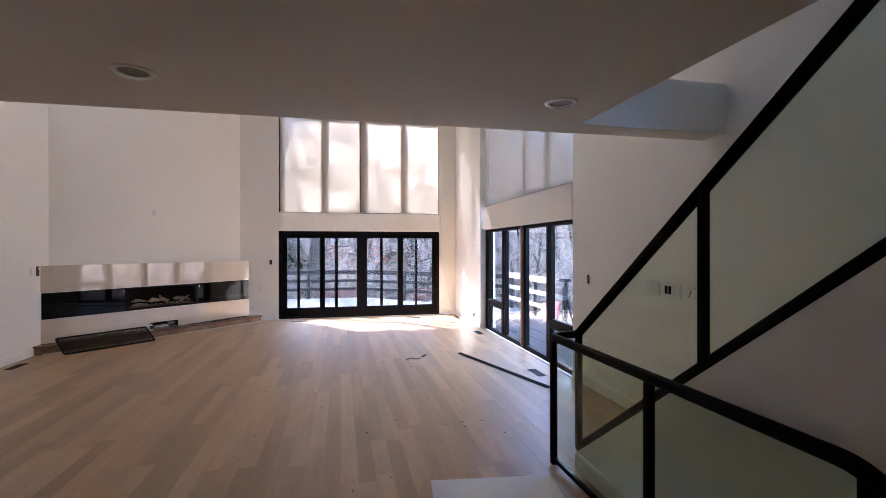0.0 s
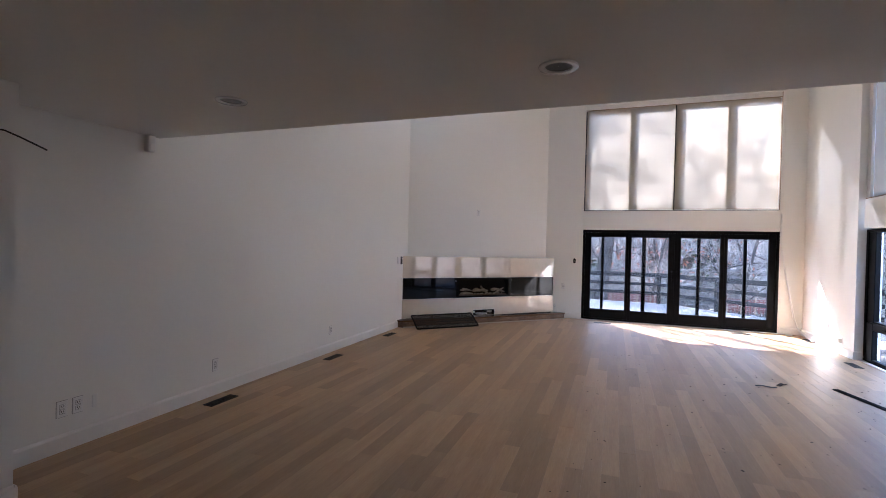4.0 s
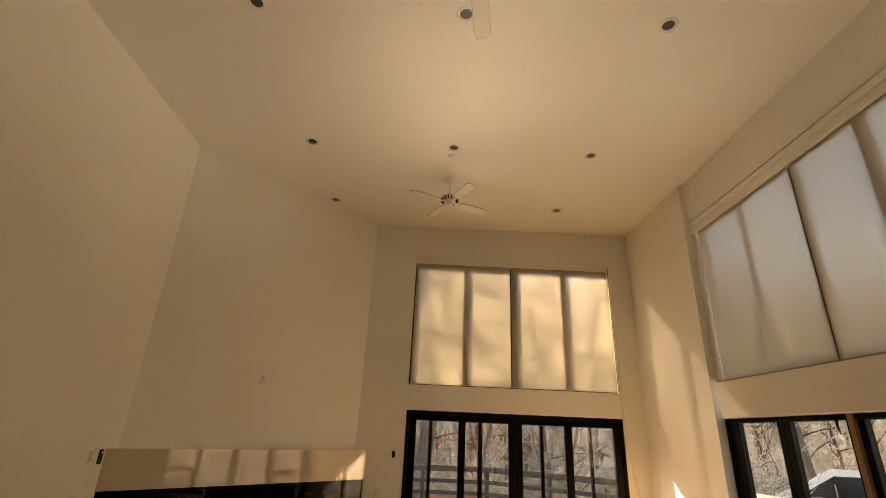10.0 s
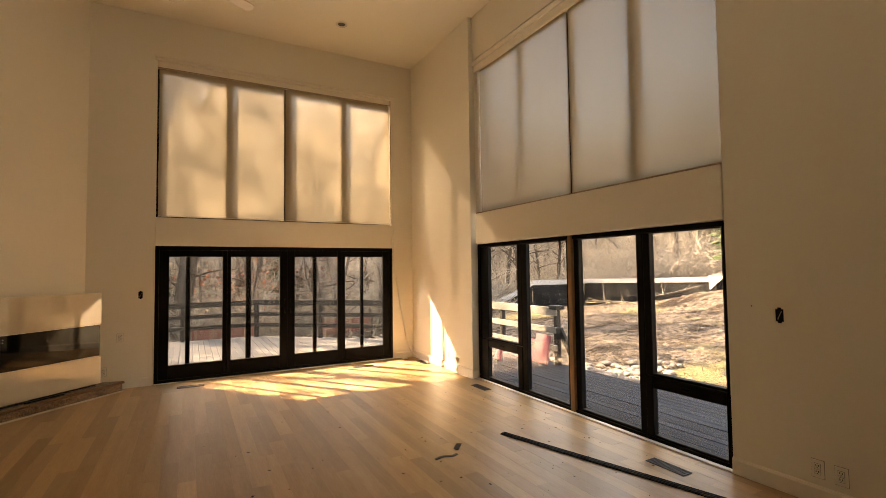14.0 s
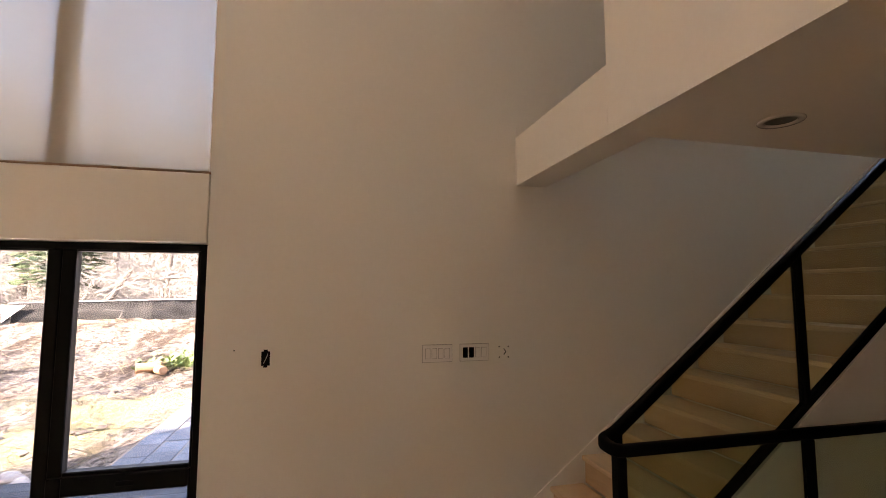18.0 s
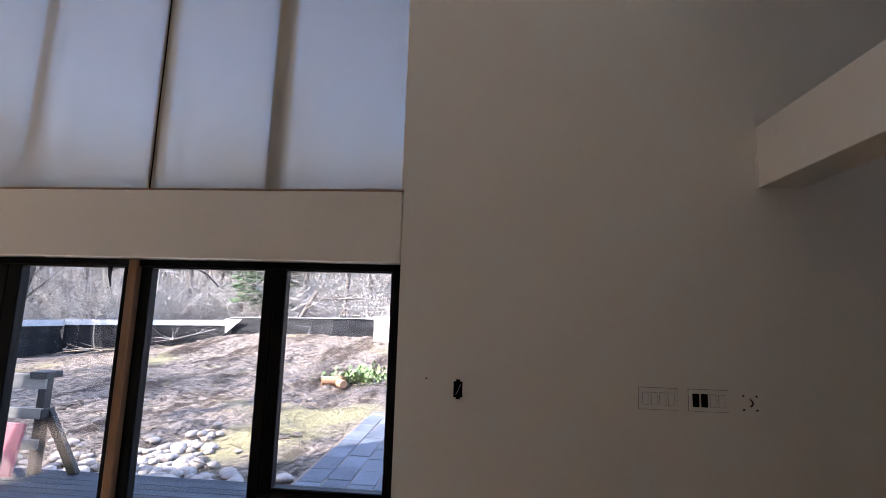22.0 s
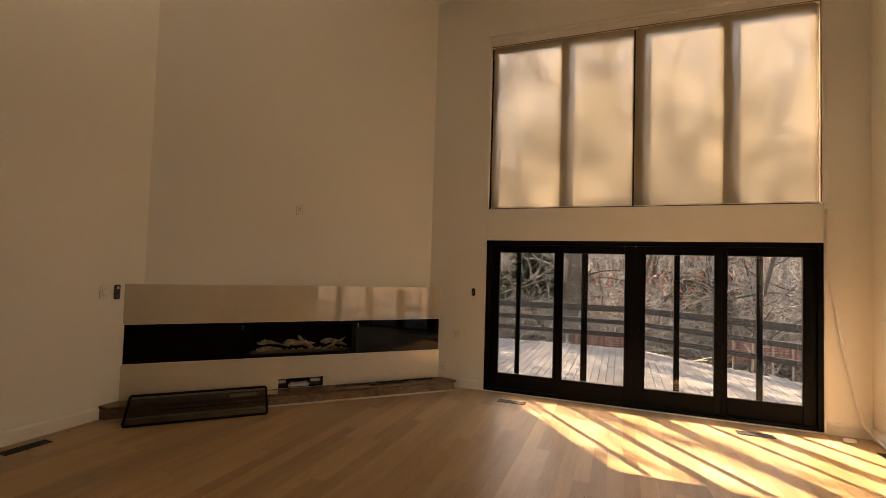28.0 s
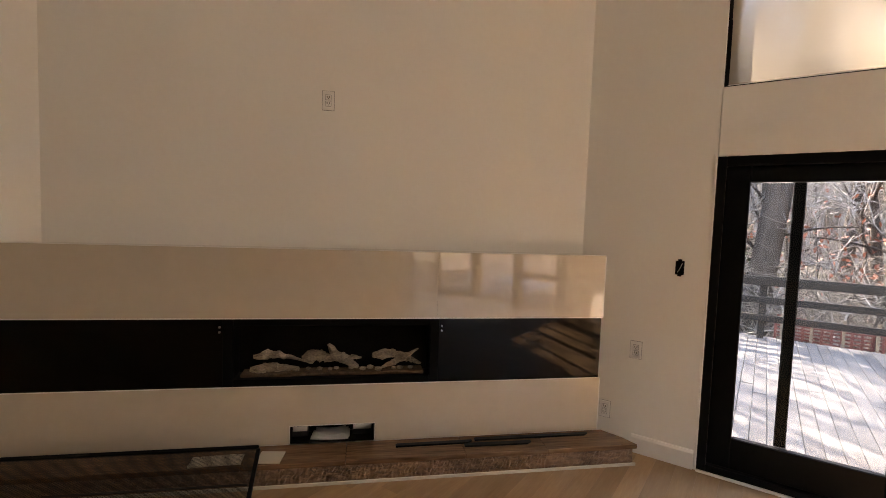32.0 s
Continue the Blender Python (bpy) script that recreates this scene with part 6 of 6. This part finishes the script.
# evergreen beyond the fence
def evergreen(x, y, h, spread, label):
    rng = random.Random(int(x * 10 + 100))
    gz = ground_z(x, y)
    t = thing("evergreen_tree", label, "tree", at=pose(x, y, gz))
    v, f = [], []
    tube(v, f, [Vector((0, 0, -0.3)), Vector((0.05, 0, h * 0.5)), Vector((0, 0.05, h))], [0.16, 0.1, 0.02], 8)
    raw("trunk", v, f, M_BARK, t)
    v, f = [], []
    for k in range(2600):
        u = rng.random() ** 0.8
        z = h * (0.15 + 0.83 * u)
        reach = spread * (1 - u) ** 0.7 * rng.uniform(0.25, 1.05) * (0.8 + 0.25 * math.sin(7 * u))
        a = rng.uniform(0, 6.28)
        c = Vector((reach * math.cos(a), reach * math.sin(a), z - 0.12 * reach))
        s = rng.uniform(0.14, 0.34)
        d = Vector((math.cos(a), math.sin(a), rng.uniform(-0.5, 0.25)))
        e = d.cross(Vector((rng.gauss(0, 0.5), rng.gauss(0, 0.5), 1))).normalized()
        q = len(v)
        v += [tuple(c - d * s), tuple(c + e * s * 0.35), tuple(c + d * s), tuple(c - e * s * 0.35 - Vector((0, 0, s * 0.2)))]
        f += [(q, q + 1, q + 2), (q, q + 2, q + 3)]
    raw("crown", v, f, M_NEEDLE, t, "dark green needle sprays")
    return t


evergreen(24.6, 14.85, 9.5, 1.75, "dark green cedar standing behind the silt fence")
evergreen(30.0, 5.4, 5.0, 2.4, "broad green shrub tree beyond the fence")
for x, y, h, r in ((-1.6, 21.6, 6.5, 1.7), (4.9, 26.5, 7.0, 1.6)):
    evergreen(x, y, h, r, "dark green evergreen among the bare woods")
v, f = [], []
for k in range(420):
    x, y = 13.2 + abs(rng.gauss(0, 0.8)), 6.9 + rng.gauss(0, 0.35)
    gz, a, s = ground_z(x, y), rng.uniform(0, 6.28), rng.uniform(0.08, 0.22)
    q = len(v)
    d = Vector((math.cos(a), math.sin(a), rng.uniform(0.4, 1.4))).normalized() * s
    e = Vector((-math.sin(a), math.cos(a), 0)) * s * 0.25
    p = Vector((x, y, gz + rng.uniform(0, 0.2)))
    v += [tuple(p), tuple(p + d * 0.5 + e), tuple(p + d), tuple(p + d * 0.5 - e)]
    f += [(q, q + 1, q + 2), (q, q + 2, q + 3)]
tagged(raw("green_weeds", v, f, M_LEAF), "low patch of green weeds by the cut logs", "weeds", kind="stuff")

# orange net fence in the woods
net = thing("safety_fence", "sagging orange plastic safety net beyond the deck", "fence")
for a, b, top in (((0.5, 17.0), (2.2, 16.9), 0.04), ((4.1, 16.8), (5.7, 16.9), 0.06)):
    a, b = Vector((*a, 0)), Vector((*b, 0))
    bm = bmesh.new()
    for j in range(7):
        pts = [a + (b - a) * k / 12 for k in range(13)]
        pts = [Vector((p.x, p.y + 0.03 * math.sin(j * 0.7 + k), top - 0.06 * j - 0.05 * math.sin(math.pi * k / 12))) for k, p in enumerate(pts)]
        bar(pts, 0.008, 0.034, 4, bm)
    part("net", bm, M_RED, net)
    bm = bmesh.new()
    for k in range(13):
        p = a + (b - a) * k / 13
        box((p.x - 0.02, p.y - 0.012, top - 0.47), (p.x + 0.02, p.y - 0.004, top - 0.03), 0, bm)
    part("strands", bm, M_RED, net)
    for k in range(4):
        p = a + (b - a) * (k + 0.2) / 4
        part("stake", box((p.x - 0.02, p.y - 0.06, ground_z(p.x, p.y) - 0.3), (p.x + 0.02, p.y - 0.02, top + 0.05), 0.003), M_STAKE, net)


# far woods as one ring of bare trunks and brush
def far_woods():
    base_v, base_f = [], []
    rng = random.Random(55)
    for k in range(5):
        p = limb(rng, (rng.gauss(0, 1.5), rng.gauss(0, 1.5), -0.5), (0, 0, 1), rng.uniform(11, 17), 0.05, 4)
        tube(base_v, base_f, p, taper(0.14, 0.03, 5), 4)
        for j in range(16):
            q = p[rng.randint(1, 4)]
            tw = limb(rng, q, (rng.gauss(0, 0.8), rng.gauss(0, 0.8), rng.gauss(0.5, 0.4)), rng.uniform(1.5, 4), 0.2, 3)
            tube(base_v, base_f, tw, taper(0.035, 0.012, 4), 3)
    v, f = np.array(base_v), np.array(base_f)
    vs, fs, off = [], [], 0
    for k in range(380):
        a = radians(-45 + 200 * (k + rng.random()) / 380)
        d = rng.uniform(38, 62)
        x, y = 4 + d * math.cos(a), 6 + d * math.sin(a)
        t, s = rng.uniform(0, 6.28), rng.uniform(0.8, 1.25)
        r = np.array([[math.cos(t), -math.sin(t), 0], [math.sin(t), math.cos(t), 0], [0, 0, 1]]) * s
        vs.append(v @ r.T + (x, y, ground_z(min(x, 60), min(y, 60))))
        fs.append(f + off)
        off += len(v)
    return np.concatenate(vs).tolist(), np.concatenate(fs).tolist()


fv, ff = far_woods()
tagged(raw("far_woods", fv, ff, M_BRUSH), "distant bare grey-brown woods", "woods", kind="stuff")
verts, faces = [], []
N = 160
for k in range(N + 1):
    a = 2 * math.pi * k / N
    h = 13.0 + 3.0 * noise_at(Vector((k * 0.35, 0, 0))) + 1.2 * noise_at(Vector((k * 1.7, 3, 0)))
    for z in (-6.0, 1.0, h):
        verts.append((4 + 75 * math.cos(a), 6 + 75 * math.sin(a), z))
for k in range(N):
    for j in range(2):
        i = k * 3 + j
        faces.append((i, i + 3, i + 4, i + 1))
# Toned pale to stand in for sunlight on the far slope.
tagged(raw("backdrop", verts, faces, surf("far_wood_mass", (0.16, 0.14, 0.13), (0.46, 0.41, 0.385), 0.9, 0.95, 0.0, stretch=(1, 1, 0.3), fine=6, spec=0.1)), "pale grey-brown line of distant woods, sunlight put into its tone", "backdrop", kind="structure")

v, f = [], []
rng = random.Random(19)
for cx, cy, cz, n in ((2.9, 20.4, 1.1, 420), (5.2, 22.5, 1.6, 320), (0.9, 21.5, 0.6, 220)):
    for k in range(n):
        p = Vector((cx + rng.gauss(0, 0.9), cy + rng.gauss(0, 0.5), cz + rng.gauss(0, 0.8)))
        d = Vector((rng.gauss(0, 1), rng.gauss(0, 1), rng.gauss(0, 1))).normalized() * rng.uniform(0.05, 0.11)
        e = d.cross(Vector((rng.gauss(0, 1), rng.gauss(0, 1), 1))).normalized() * d.length * 0.45
        q = len(v)
        v += [tuple(p - d), tuple(p + e), tuple(p + d), tuple(p - e)]
        f += [(q, q + 1, q + 2), (q, q + 2, q + 3)]
tagged(raw("clinging_leaves", v, f, M_RUST), "rusty leaves still clinging among the bare woods", "leaves", kind="stuff")


# ---- oak floor, plank by plank ----
setting("subfloor", prism([(XL, YR), (2.85, YR), (2.85, -0.27), (XR, -0.27), (XR, YB), (XL, YB)], -0.28, -0.016, "z"), M_SUB, "dark subfloor under the oak boards", "floor")
floor = thing("floor", "pale oak strip floor with dusty worn boards", "floor", kind="structure")
rng = random.Random(42)
PW, G = 0.1225, 0.0004
shapes = {}
far = [[], []]
count = 0
x = XL
while x < XR - 0.02:
    w = min(PW, XR - x)
    y = (YR if x + w <= 2.84 else -0.26) - (rng.uniform(0, 1.4))
    start = YR if x + w <= 2.84 else -0.26
    while y < YB:
        length = rng.choice((0.6, 0.9, 1.2, 1.5, 1.8, 2.1))
        a, b = max(y, start), min(y + length, YB - 0.002)
        y += length
        if b - a < 0.03:
            continue
        drop = rng.choice((0.0, 0.0, -0.0004, -0.0007))
        if count < 300 and a > 0.6 and b < 8.2 and -2.2 < x < 3.6 and abs(b - a - length) < 1e-6 and w == PW:
            if length not in shapes:
                bm = box((0, 0, -0.016), (w - G, length - G, 0.0))
                top = [e for e in bm.edges if e.verts[0].co.z > -0.001 and e.verts[1].co.z > -0.001]
                soften(bm, top, 0.0007, 1)
                ob = part("plank", bm, M_OAK, floor)
                ob.matrix_basis = pose(x, a, drop)
                shapes[length] = ob.data
            else:
                share("plank", shapes[length], floor, pose(x, a, drop))
            count += 1
            continue
        q, v, f = len(far[0]), far[0], far[1]
        c = 0.0007
        x1, b1 = x + w - G, b - G
        for z, k in ((-0.016, 0), (drop - c, 0), (drop, c)):
            v += [(x + k, a + k, z), (x1 - k, a + k, z), (x1 - k, b1 - k, z), (x + k, b1 - k, z)]
        f.append((q + 8, q + 9, q + 10, q + 11))
        for r in (0, 4):
            for k in range(4):
                j = (k + 1) % 4
                f.append((q + r + k, q + r + j, q + r + 4 + j, q + r + 4 + k))
    x += w
tagged(raw("planks", far[0], far[1], M_OAK_FAR, floor, "pale oak boards"), kind="stuff")
